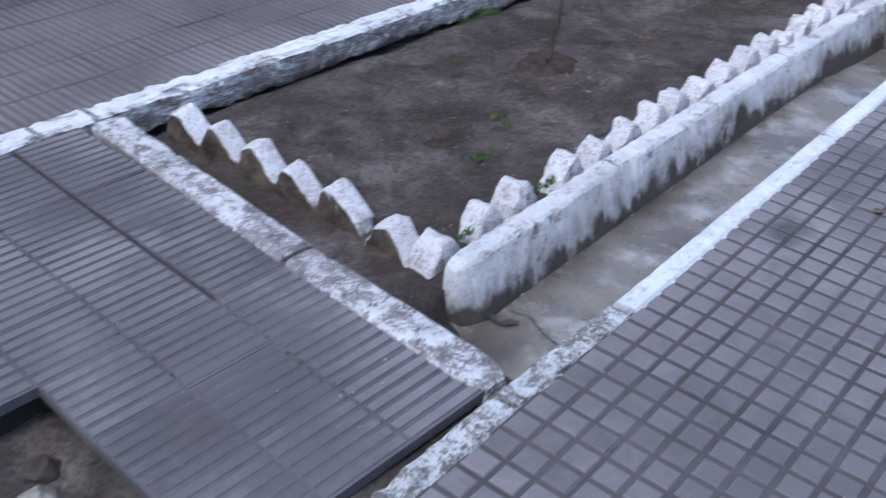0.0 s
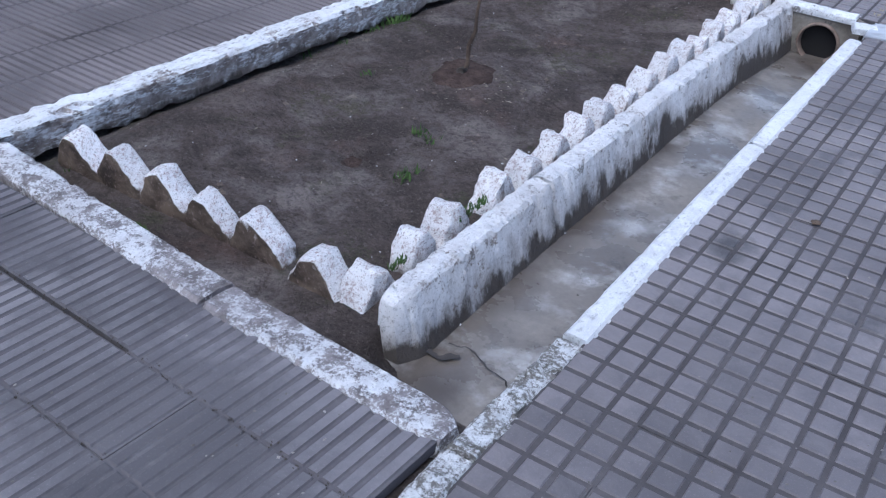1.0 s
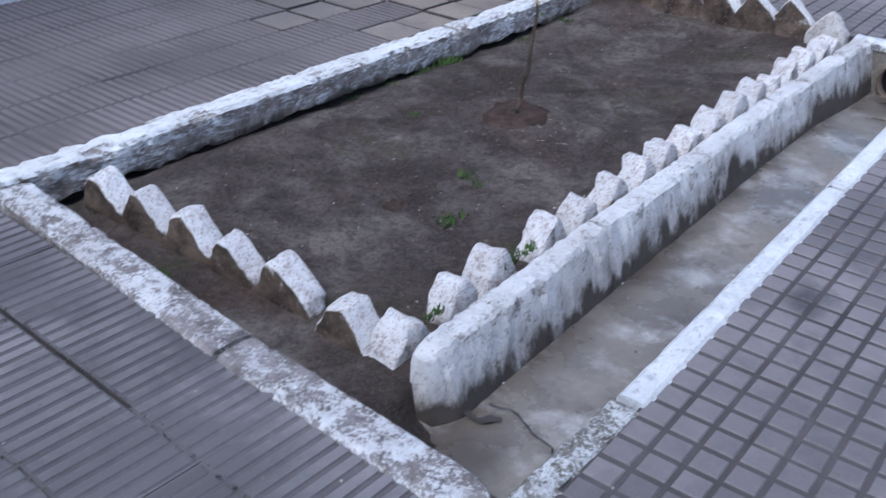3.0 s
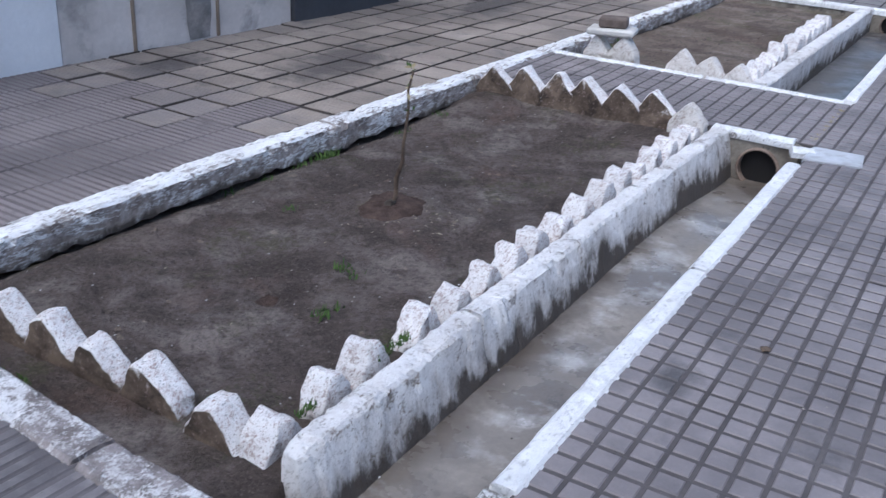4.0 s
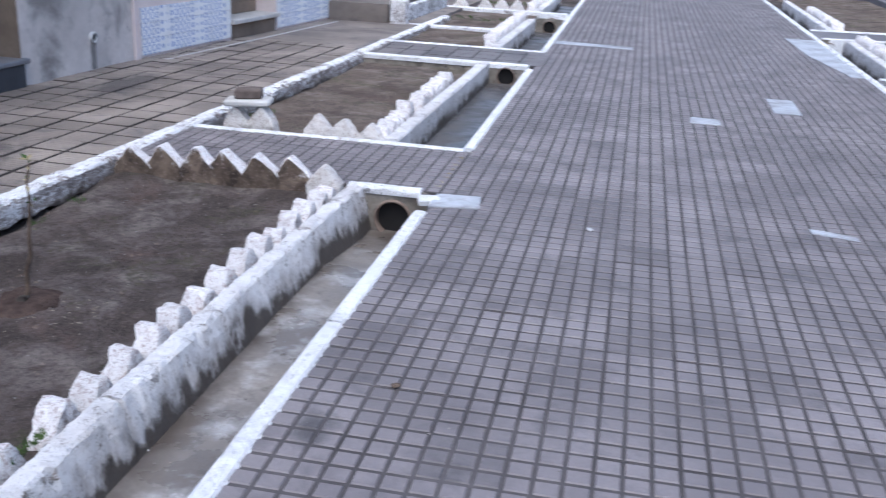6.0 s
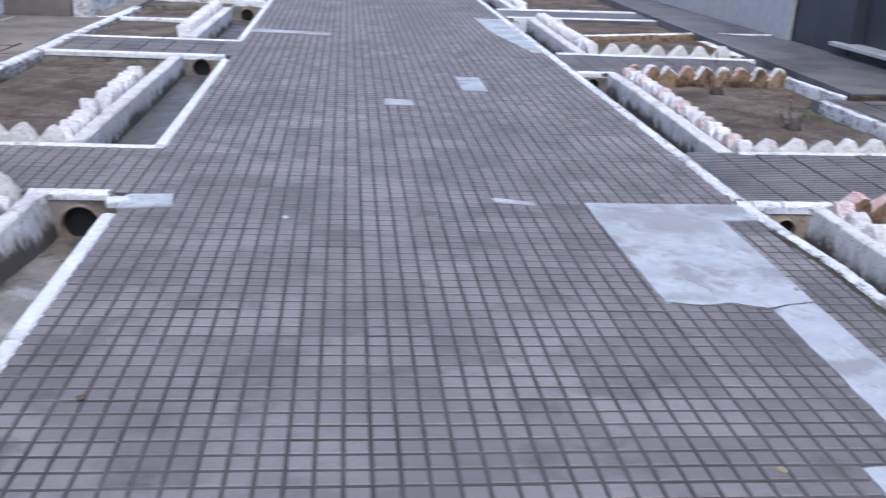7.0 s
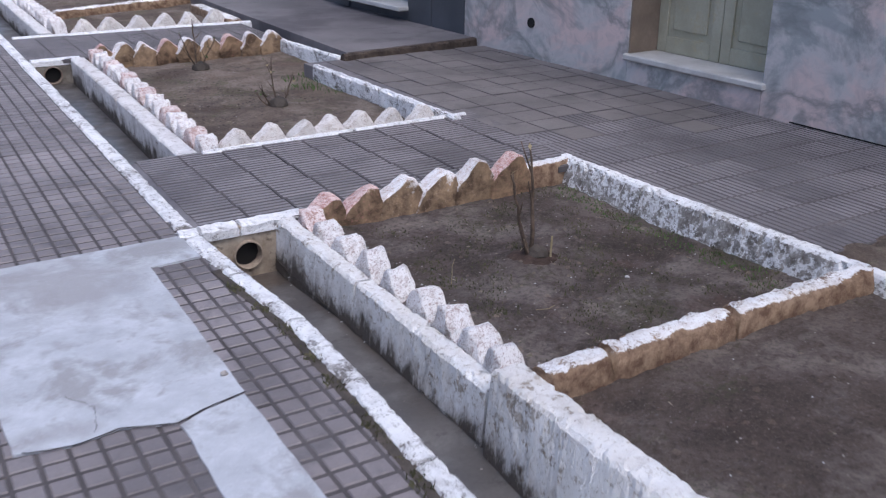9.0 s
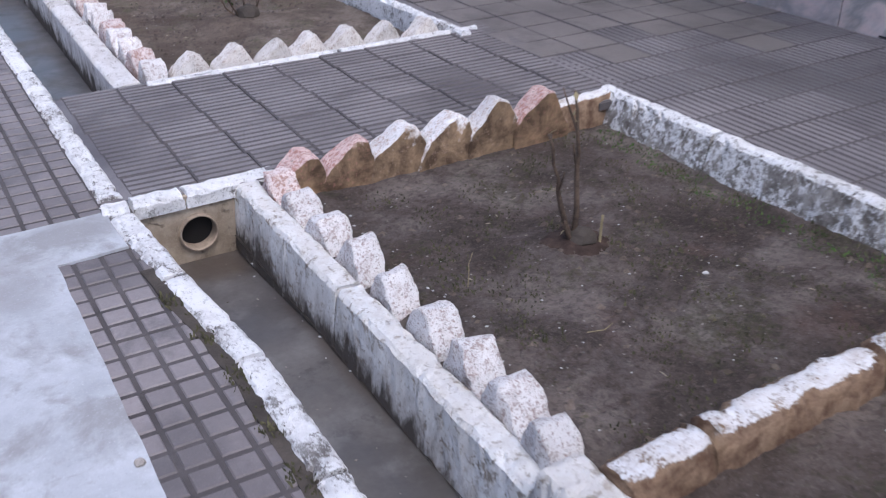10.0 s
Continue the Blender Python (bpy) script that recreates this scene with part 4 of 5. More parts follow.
def mound(label, cx, cy, r, z=-0.1):
    """A ragged patch of turned soil round a plant's foot."""
    bm = bmesh.new()
    mid = bm.verts.new((cx, cy, z + soil_height(cx, cy) + 0.012))
    rings, n = [], 40
    for k in (0.3, 0.6, 0.85, 1.0):
        ring = []
        for i in range(n):
            a = 2 * math.pi * i / n
            q = r * k * (1 + 0.3 * noise.noise((math.cos(a) * 1.5 + cx, math.sin(a) * 1.5, 2.0)) + 0.15 * noise.noise((math.cos(a) * 5, math.sin(a) * 5, cy)))
            x, y = cx + q * math.cos(a), cy + q * math.sin(a)
            ring.append(bm.verts.new((x, y, z + soil_height(x, y) + (0.008 * (1 - k) + 0.004 if k < 1 else -0.006) + 0.004 * noise.noise((x * 25, y * 25, 0)))))
        rings.append(ring)
    for i in range(n):
        bm.faces.new((mid, rings[0][i], rings[0][(i + 1) % n]))
        for a, b in zip(rings, rings[1:]):
            bm.faces.new((a[i], b[i], b[(i + 1) % n], a[(i + 1) % n]))
    return tagged(part("soil_mound", bm, mound_mat, smooth=True), label, "soil", kind="structure")


mound("reddish turned earth round the sapling's foot", -2.1, 3.2, 0.15)
mound("reddish turned earth round the shrub's foot", 3.89, 4.12, 0.11, -0.04)
mound("reddish hollow in the soil", -2.02, 2.3, 0.04)
joint = slab(bmesh.new(), [(bow(y) - 0.07, y) for y in np.linspace(1.2, 4.6, 12)] + [(bow(y) - 0.03, y) for y in np.linspace(4.6, 1.2, 12)], -0.01, 0.0018, 0.009)
tagged(part("joint_dirt", joint, silt_mat), "dirt and moss packed in the joint beside the kerb", "dirt", kind="structure")
seam = slab(bmesh.new(), [(-4.19, 8.6), (-4.16, 8.6), (-3.66, 12.5), (-3.69, 12.5)], -0.01, 0.002, 0.006)
tagged(part("seam", seam, sill_mat), "pale cement seam along the pavement", "seam", kind="structure")


def drain(label, x0, x1, y, px, pz, r, mat=head_mat, clay=pipe_mat):
    """Headwall over a channel's end with the mouth of a pipe through it."""
    root = tagged(new("drain_outlet"), label, "drain")
    root.location = (px, y, pz)
    n, bm = 28, bmesh.new()
    edge = []
    for i in range(n):
        a = 2 * math.pi * i / n
        c, s = math.cos(a), math.sin(a)
        k = min((x1 - px) / c if c > 1e-6 else (x0 - px) / c if c < -1e-6 else 9, (0.0 - pz) / s if s > 1e-6 else (-0.29 - pz) / s if s < -1e-6 else 9)
        edge.append((c, s, k))
    rings = [[bm.verts.new((c * q(k), d, s * q(k))) for c, s, k in edge] for d, q in ((0.06, lambda k: k), (0.0, lambda k: k), (0.0, lambda k: r * 1.25), (0.0, lambda k: r * 1.15), (0.06, lambda k: r * 1.15))]
    for a, b in zip(rings, rings[1:]):
        for i in range(n):
            bm.faces.new((a[i], a[(i + 1) % n], b[(i + 1) % n], b[i]))
    part("headwall", bm, mat, root, "stained concrete headwall")
    bm = bmesh.new()
    prof = ((0.4, r), (-0.012, r), (-0.02, r * 1.04), (-0.02, r * 1.1), (-0.01, r * 1.15), (0.4, r * 1.15))
    loops = [[bm.verts.new((math.cos(2 * math.pi * i / n) * q, d, math.sin(2 * math.pi * i / n) * q)) for i in range(n)] for d, q in prof]
    for a, b in zip(loops, loops[1:]):
        for i in range(n):
            bm.faces.new((a[i], a[(i + 1) % n], b[(i + 1) % n], b[i]))
    pipe = part("pipe", bm, clay, root, "round earthenware pipe mouth", True)
    # Near-black plug close behind the mouth: the pipe's inner shade, put in as colour.
    bm = bmesh.new()
    cyl(bm, r * 0.995, r * 0.995, 0.3, pose(0, 0.18, 0, 90, 0, 0), n)
    part("silt", bm, dark_void, pipe, "black plug standing for the shade inside the pipe")
    return root


drain("round pipe mouth in a stained headwall at the channel's end", -1.27, -0.83, 5.04, -1.02, -0.168, 0.098)
drain("round pipe mouth in an ochre headwall at the channel's end", 2.75, 3.11, 5.04, 2.955, -0.14, 0.061, ochre_head, pale_pipe)
drain("round pipe mouth under the farther crossing", -1.26, -0.83, 9.9, -1.05, -0.125, 0.088)
drain("round pipe mouth under the farther crossing", 2.75, 3.08, 9.58, 2.91, -0.12, 0.066)
drain("round pipe mouth far along the channel", -1.26, -0.83, 14.6, -1.05, -0.12, 0.088)
drain("round pipe mouth far along the channel", 2.75, 3.08, 14.45, 2.9, -0.12, 0.07)


# ---- edging stones ----
def tooth_mesh(i, flat, thick, half=0.115, peak=0.215, skin=None, foot=0.098, lump=1.0):
    """A cast block set on its corner: blunt pointed profile across u, thickness along v, every edge rounded and worn."""
    rng = random.Random(i)
    bm = bmesh.new()
    j = lambda a: rng.uniform(-a, a)
    t = flat / 2
    prof = [(-half, -0.08), (-half + j(0.008), foot + j(0.012)), (-t + j(0.012), peak + j(0.006)), (t + j(0.012), peak + j(0.006)), (half + j(0.008), foot + j(0.012)), (half, -0.08)]
    for k in (0.1, 0.2):
        soft = [prof[0]]
        for (au, az), (bu, bz) in zip(prof, prof[1:]):
            soft += [(au + (bu - au) * k, az + (bz - az) * k), (bu + (au - bu) * k, bz + (az - bz) * k)]
        prof = soft + [prof[-1]]
    fine = [prof[0]]
    for (au, az), (bu, bz) in zip(prof, prof[1:]):
        n = max(1, round(math.hypot(bu - au, bz - az) / 0.022)) if az > 0 or bz > 0 else 1
        fine += [(au + (bu - au) * k / n, az + (bz - az) * k / n) for k in range(1, n + 1)]
    rows, mid = [], Vector((0, 0, foot * 0.6))
    seed = Vector((i * 7.1, i * 3.7, 0))
    for v, inset in ((-1, 0.009), (-0.95, 0.003), (-0.85, 0), (-0.4, 0), (0, 0), (0.4, 0), (0.85, 0), (0.95, 0.003), (1, 0.009)):
        ring = []
        for u, z in fine:
            p = Vector((u, 0, z))
            p -= (p - mid).normalized() * inset
            p.y = v * thick / 2
            p += (noise.noise_vector(p * 11 + seed) * 0.008 + noise.noise_vector(p * 26 + seed) * 0.006 + noise.noise_vector(p * 60 + seed) * 0.004) * lump
            ring.append(bm.verts.new(p))
        rows.append(ring)
    for a, b in zip(rows, rows[1:]):
        for q in range(len(fine) - 1):
            bm.faces.new((a[q], a[q + 1], b[q + 1], b[q]))
    for ring in (rows[0], rows[-1]):
        hub = bm.verts.new(sum((v.co for v in ring), Vector()) / len(ring))
        for a, b in zip(ring, ring[1:] + ring[:1]):
            bm.faces.new((hub, a, b))
    return finish(bm, "edging_stone", [skin], True)


TEETH = {
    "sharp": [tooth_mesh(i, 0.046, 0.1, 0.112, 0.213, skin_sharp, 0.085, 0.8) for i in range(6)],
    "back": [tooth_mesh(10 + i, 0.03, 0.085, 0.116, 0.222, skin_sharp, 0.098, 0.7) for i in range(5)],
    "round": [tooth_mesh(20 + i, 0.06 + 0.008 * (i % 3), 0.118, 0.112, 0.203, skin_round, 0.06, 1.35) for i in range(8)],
    "ochre": [tooth_mesh(40 + i, 0.035, 0.1, 0.124, 0.22, skin_ochre, 0.098) for i in range(5)],
    "pink": [tooth_mesh(50 + i, 0.04, 0.1, 0.122, 0.22, skin_pink, 0.098) for i in range(4)],
    "white": [tooth_mesh(60 + i, 0.034 + 0.006 * (i % 3), 0.11, 0.118, 0.22, skin_cream, 0.1, 1.1) for i in range(5)],
    "redround": [tooth_mesh(70 + i, 0.064, 0.118, 0.112, 0.203, skin_red, 0.06, 1.35) for i in range(4)],
}
WORDS = {
    "sharp": "pointed concrete edging stone, white-washed slopes and bare brown face",
    "back": "pointed concrete edging stone with a dark bare face",
    "round": "blunt white-washed edging stone behind the channel wall",
    "ochre": "pointed concrete edging stone with a bare ochre face",
    "pink": "pointed edging stone with faded pink paint",
    "white": "pointed white-washed edging stone in the soil",
    "redround": "blunt edging stone with faded reddish paint",
}
rng_stone = random.Random(11)


def edging(kind, x, y, top, along, group, lean=0.0, size=1.0, tip=0.0):
    """One stone; along: the row's heading in degrees; top: the height of its point; tip: its tilt along the row."""
    me = rng_stone.choice(TEETH[kind])
    ob = new("edging_stone", me)
    ob.matrix_world = pose(x, y, top - 0.205 * size, lean + rng_stone.uniform(-4, 4), tip + rng_stone.uniform(-4, 4), along + rng_stone.uniform(-5, 5)) @ Matrix.Diagonal((size * rng_stone.uniform(0.94, 1.05), size * rng_stone.uniform(0.92, 1.1), size, 1))
    return tagged(ob, WORDS[kind], "edging stone", group)


# bed by the near crossing
for x, top in ((-2.635, 0.047), (-2.445, 0.04), (-2.235, 0.038), (-2.02, 0.034), (-1.82, 0.026)):
    edging("sharp", x, 1.62, top, -2, "edging along the near crossing", 5, 0.9, -9)
edging("sharp", -1.565, 1.60, 0.012, -4, "edging along the near crossing", 5, 1.0, -5)
for i, y in enumerate((1.63, 1.855, 2.05, 2.32, 2.53, 2.73, 2.925, 3.12, 3.34, 3.56, 3.78, 3.98, 4.16, 4.38, 4.58, 4.76, 4.92)):
    edging("round", -1.425 + 0.006 * math.sin(i * 2.2) + 0.0025 * i, y, (0.018, 0.028, 0.036, 0.032)[i % 4] - 0.012 * (i == 0), 90, "edging behind the west channel wall", 0, (0.8, 0.7, 0.82, 0.82, 0.82)[min(i, 4)])
for i, x in enumerate((-2.57, -2.376, -2.168, -1.988, -1.785, -1.595)):
    edging("back", x, 5.02, 0.13 - 0.03 * (i == 0), 0, "edging along the middle crossing", 0, 1.02, -4)
edging("white", -1.41, 5.0, 0.105, 8, "edging along the middle crossing", 0, 0.82, -6)
# bed past the middle crossing
for x, top in ((-2.44, 0.15), (-2.26, 0.16), (-1.853, 0.14), (-1.675, 0.112), (-1.475, 0.105)):
    edging("white", x, 6.23, top - 0.02, 0, "edging of the bed past the crossing", 0, 0.86)
for i, y in enumerate((6.3, 6.45, 6.6, 6.78, 6.95, 7.5, 7.7, 7.9, 8.1, 8.3, 8.5, 8.7)):
    edging("round", -1.43 - 0.02 * (i > 4), y, 0.07 + 0.06 * (i == 4) + 0.01 * (i % 2), 90, "edging of the bed past the crossing")
# farther west beds
for i in range(16):
    edging("round", -1.44, 11.35 + i * 0.2, 0.12, 90, "edging of the farther west bed", 0, 1.1)
for i in range(14):
    edging("round", -1.44, 15.8 + i * 0.2, 0.12, 90, "edging of the farther west bed", 0, 1.1)
for x in (-2.6, -2.2, -1.95, -1.7):
    edging("white", x, 15.75, 0.12, 0, "edging of the farther west bed", 0, 1.1)
# east bed with the bare shrub
for i, y in enumerate((4.92, 4.74, 4.55, 4.335, 4.10, 3.88, 3.67, 3.49)):
    edging("redround" if i == 0 else "round", 3.24, y, 0.062 + 0.003 * i - 0.006 * (i % 3), 90, "edging behind the east channel wall", 0, 0.85, 8)
edging("round", 3.205, 3.30, 0.098, 85, "edging behind the east channel wall", 0, 0.8, 10)
for i, x in enumerate((3.285, 3.49, 3.69, 3.88, 4.094, 4.30)):
    edging("pink" if i in (0, 1, 5) else "ochre", x, 4.965 - 0.008 * i, 0.098 + 0.013 * i, 0, "edging along the east crossing", 0, 1.0, 17)
# east bed with two shrubs
for i, x in enumerate((3.394, 3.607, 3.81, 4.0, 4.21, 4.42, 4.66)):
    uphill(edging("white", x, 6.36, 0.076 - 0.02 * (i == 6), 2, "edging of the shrub bed", 0, 0.86, 12), 4.6)
for i in range(17):
    uphill(edging("redround" if i % 3 == 1 else "round", 3.225 + 0.004 * i, 6.42 + 0.195 * i, 0.075, 90, "edging of the shrub bed", 0, 0.9), 8)
for i in range(9):
    uphill(edging("ochre" if i % 3 else "pink", 3.35 + 0.19 * i, 9.6, 0.085, 3, "edging of the shrub bed", 0, 0.95, -8), 9.6)
# farther east beds
for i in range(6):
    uphill(edging("white", 3.5 + 0.26 * i, 11.05, 0.1, 2, "edging of the farther east bed", 0, 1.05), 11)
for i in range(16):
    edging("round", 3.25, 11.1 + 0.21 * i, 0.11, 90, "edging of the farther east bed", 0, 1.1)
for i in range(14):
    edging("round", 3.25, 15.9 + 0.21 * i, 0.11, 90, "edging of the farther east bed", 0, 1.1)


# ---- houses ----
def ring_vent(parent, y, z, r, out=0.03):
    """A round vent on a wall face at x = 0, opening towards +x."""
    bm = bmesh.new()
    n = 24
    prof = ((0.0, r), (out, r * 0.95), (out, r * 0.72), (out * 0.5, r * 0.62), (-0.03, r * 0.5))
    loops = [[bm.verts.new((d, y + math.cos(2 * math.pi * i / n) * q, z + math.sin(2 * math.pi * i / n) * q)) for i in range(n)] for d, q in prof]
    for a, b in zip(loops, loops[1:]):
        for i in range(n):
            bm.faces.new((a[i], a[(i + 1) % n], b[(i + 1) % n], b[i]))
    v = part("vent", bm, plastic_white, parent, "round pale vent ring", True)
    bm = bmesh.new()
    cyl(bm, r * 0.62, r * 0.62, 0.01, pose(out * 0.35, y, z, 0, 90, 0), 20)
    part("vent_hole", bm, dark_void, v)


def panel_door(parent, x, y0, y1, z0, z1, mat, leaves=2, out=1):
    """A panelled door of one or two leaves in the plane x, facing +x for out=1."""
    w = (y1 - y0) / leaves
    for k in range(leaves):
        a, b = y0 + k * w + 0.004, y0 + (k + 1) * w - 0.004
        bm = bmesh.new()
        box(bm, x - 0.04 * out, a, z0, x, b, z1)
        door = part("door_leaf", bm, mat, parent)
        bm = bmesh.new()
        for s, e in ((a, a + 0.09), (b - 0.09, b)):
            box(bm, x + 0.001 * out, s, z0, x + 0.022 * out, e, z1, 0.004)
        for s, e in ((z0, z0 + 0.12), (z0 + 0.75, z0 + 0.86), (z1 - 0.12, z1)):
            box(bm, x + 0.001 * out, a + 0.0905, s, x + 0.020 * out, b - 0.0905, e, 0.004)
        part("door_stile", bm, mat, door)
        bm = bmesh.new()
        for s, e in ((z0 + 0.17, z0 + 0.70), (z0 + 0.91, z1 - 0.17)):
            box(bm, x + 0.001 * out, a + 0.14, s, x + 0.014 * out, b - 0.14, e, 0.01)
        part("door_panel", bm, mat, door)


WH = 3.1
# the west house with plaster panels; its face is x = 0, the street lies towards +x
house = tagged(new("grey_house"), "grey plastered house with a stepped dark entrance", "house")
house.matrix_world = pose(-4.70, 3.7, 0, 0, 0, -3.3)
for a, b, z in ((-0.05, 0.47, -0.05), (0.475, 1.16, -0.05), (1.165, 1.88, -0.05), (3.16, 4.78, -0.05), (1.882, 3.158, 2.5)):
    bm = bmesh.new()
    box(bm, -0.3, a, z, 0, b, WH, 0.006)
    part("wall_panel", bm, plaster_mat, house, "grey plaster panel with damp stains")
bm = bmesh.new()
box(bm, -0.3, -9.0, -0.05, 0.012, -0.053, WH, 0.006)
part("wall_panel", bm, pale_plaster, house, "bluish white plaster panel")
for y in (0.4725, 1.1625):
    bm = bmesh.new()
    box(bm, -0.02, y - 0.012, 0.0, 0.012, y + 0.012, 1.1, 0.003)
    part("panel_joint", bm, brown_plaster, house, "rusty vertical joint strip")
bm = bmesh.new()
box(bm, -0.1, -0.04, 0.86, 0.02, 1.1, 0.95, 0.008)
part("ledge", bm, sill_mat, house, "pale stone ledge")
for x0, y0, z0, x1, y1, z1 in ((-0.75, 3.162, -0.05, -0.302, 3.26, 2.5), (-0.298, 3.145, 0.0, -0.002, 3.159, 2.498), (-0.75, 1.72, -0.05, -0.302, 1.878, 2.5)):
    bm = bmesh.new()
    box(bm, x0, y0, z0, x1, y1, z1)
    part("reveal", bm, brown_plaster, house, "brown plaster of the doorway's side")
bm = bmesh.new()
box(bm, -0.35, 1.885, -0.02, 0.035, 3.144, 0.185)
step = part("step", bm, dark_step, house, "dark slate step")
bm = bmesh.new()
box(bm, -0.36, 1.875, 0.1855, 0.06, 3.19, 0.225, 0.008)
part("tread", bm, grey_slab, step, "grey slate tread")
bm = bmesh.new()
box(bm, -0.75, 1.885, 0.0, -0.25, 3.144, 0.42)
step = part("step", bm, dark_step, house, "dark slate step")
bm = bmesh.new()
box(bm, -0.75, 1.885, 0.4205, -0.225, 3.144, 0.455, 0.008)
part("tread", bm, grey_slab, step, "grey slate tread")
panel_door(house, -0.55, 1.89, 3.14, 0.458, 2.45, door_wood)
ring_vent(house, 1.0, 0.335, 0.055)
for y, z, w, h in ((0.99, 0.4, 0.22, 0.48), (4.12, 0.13, 0.08, 0.17)):
    bm = bmesh.new()
    n = 40
    rim = []
    for i in range(n):
        a = 2 * math.pi * i / n
        k = 1 + 0.2 * noise.noise((math.cos(a) * 2.2 + y, math.sin(a) * 2.2, 1.7)) + 0.12 * noise.noise((math.cos(a) * 6 + y, math.sin(a) * 6, 4.7))
        rim.append(bm.verts.new((0.003, y + math.copysign(abs(math.cos(a)) ** 0.6, math.cos(a)) * w / 2 * k, max(0.004, z + math.copysign(abs(math.sin(a)) ** 0.6, math.sin(a)) * h * k))))
    bm.faces.new(rim)
    part("damp_stain", bm, damp_mat, house, "dark damp stain below a vent")
ring_vent(house, 4.12, 0.28, 0.05)
bm = bmesh.new()
box(bm, -6.0, -9.0, WH + 0.002, 0.25, 4.78, WH + 0.2, 0.02)
part("roof_edge", bm, plaster_mat, house)

# the west house with glazed tiles
tiled = tagged(new("tiled_house"), "cream house with blue and white glazed tile dado", "house")
tiled.matrix_world = pose(-4.42, 8.52, 0, 0, 0, -7.5)
bm = bmesh.new()
for a, b in ((0.03, 1.72), (2.75, 4.3)):
    box(bm, -0.3, a, -0.05, 0, b, WH, 0.006)
box(bm, -0.3, 1.722, 2.4, 0, 2.748, WH)
part("wall", bm, pink_plaster, tiled, "cream plaster wall")
bm = bmesh.new()
box(bm, -0.3, -0.06, -0.05, 0.03, 0.025, WH, 0.008)
part("pilaster", bm, pink_plaster, tiled)
for a, b in ((0.06, 1.70), (2.77, 4.28)):
    bm = bmesh.new()
    n, m = round((b - a) / 0.15), 3
    for i in range(n):
        for k in range(m):
            w = (b - a) / n
            box(bm, 0.001, a + i * w + 0.001, 0.02 + k * 0.15, 0.013, a + (i + 1) * w - 0.001, 0.168 + k * 0.15, 0.002)
    part("glazed_tiles", bm, glazed_mat, tiled, "blue and white patterned glazed tiles")
bm = bmesh.new()
box(bm, -0.6, 1.71, 0.16, 0.06, 2.76, 0.21, 0.008)
part("sill", bm, sill_mat, tiled, "pale stone sill")
bm = bmesh.new()
box(bm, -0.3, 1.722, -0.05, -0.005, 2.748, 0.158)
part("threshold", bm, brown_plaster, tiled)
panel_door(tiled, -0.28, 1.73, 2.74, 0.212, 2.39, brown_plaster, 2)
bm = bmesh.new()
box(bm, -6.0, -0.06, WH + 0.002, 0.2, 4.3, WH + 0.2, 0.02)
part("roof_edge", bm, pink_plaster, tiled)

# raised cement platform past the tiled house, and the houses beyond it
bm = slab(bmesh.new(), [(-6.0, 12.55), (-3.05, 12.75), (-2.95, 26), (-6.0, 26)], -0.1, 0.24, 0.01)
tagged(part("platform", bm, brown_far), "raised brown cement platform with a mouldy face", "platform", kind="structure")
bm = bmesh.new()
box(bm, -3.02, 12.72, -0.1, -2.80, 12.95, 0.30, 0.015)
tagged(part("post", bm, stone_white), "stubby white-washed post at the bed's corner", "post")
for p0, p1, h in (((-2.92, 12.95), (-2.82, 15.4), 0.2), ((-2.8, 12.85), (-1.45, 12.95), 0.0), ((-2.8, 15.5), (-0.85, 15.45), 0.012)):
    kerb("kerb_far_bed", [(p0, p1)], 0.1, -0.15, h, kerb_white, "white-washed kerb of the farther bed")
far = tagged(new("far_west_house"), "far cream house along the street", "house")
bm = bmesh.new()
box(bm, -5.2, 12.65, -0.05, -4.0, 45, WH, 0.01)
part("wall", bm, pink_plaster, far)

# the east house faced with marble; its face is x = 0, the street lies towards -x
marble = tagged(new("marble_house"), "house faced with streaked marble and a pale door", "house")
marble.matrix_world = pose(6.412, 4.81, 0.07, 0, 0, 2.9) @ Matrix.Scale(0.954, 4)
for a, b in ((-9, 0.40), (1.66, 3.83)):
    bm = bmesh.new()
    box(bm, 0, a, -0.05, 0.35, b, WH, 0.006)
    part("wall", bm, marble_mat, marble, "streaked pink and grey marble facing")
bm = bmesh.new()
box(bm, 0, 0.402, 2.4, 0.35, 1.658, WH)
part("lintel", bm, marble_mat, marble)
bm = bmesh.new()
box(bm, 0.0, 0.402, -0.05, 0.35, 1.658, 0.165)
part("threshold", bm, marble_mat, marble)
bm = bmesh.new()
box(bm, -0.035, 0.37, 0.167, 0.36, 1.68, 0.212, 0.008)
part("sill", bm, sill_mat, marble, "worn pale stone sill")
for x0, y0, z0, x1, y1, z1 in ((0.355, 1.652, 0.0, 0.5, 1.74, 2.4), (0.003, 1.643, 0.214, 0.35, 1.657, 2.398), (0.355, 0.28, 0.0, 0.5, 0.41, 2.4)):
    bm = bmesh.new()
    box(bm, x0, y0, z0, x1, y1, z1)
    part("reveal", bm, brown_plaster, marble, "brown doorway side")
panel_door(marble, 0.30, 0.405, 1.64, 0.214, 2.39, pale_door, 2, -1)
for y, z in ((2.83, 0.29), (-0.55, 0.3)):
    bm = bmesh.new()
    cyl(bm, 0.042, 0.042, 0.02, pose(-0.004, y, z, 0, 90, 0), 18)
    part("vent_hole", bm, dark_void, marble, "round dark vent hole")
bm = bmesh.new()
box(bm, -0.2, -9, WH + 0.002, 6.0, 3.83, WH + 0.2, 0.02)
part("roof_edge", bm, plaster_mat, marble)
# Thin near-black strip on the face, painting the shaded gap under the wall.
bm = bmesh.new()
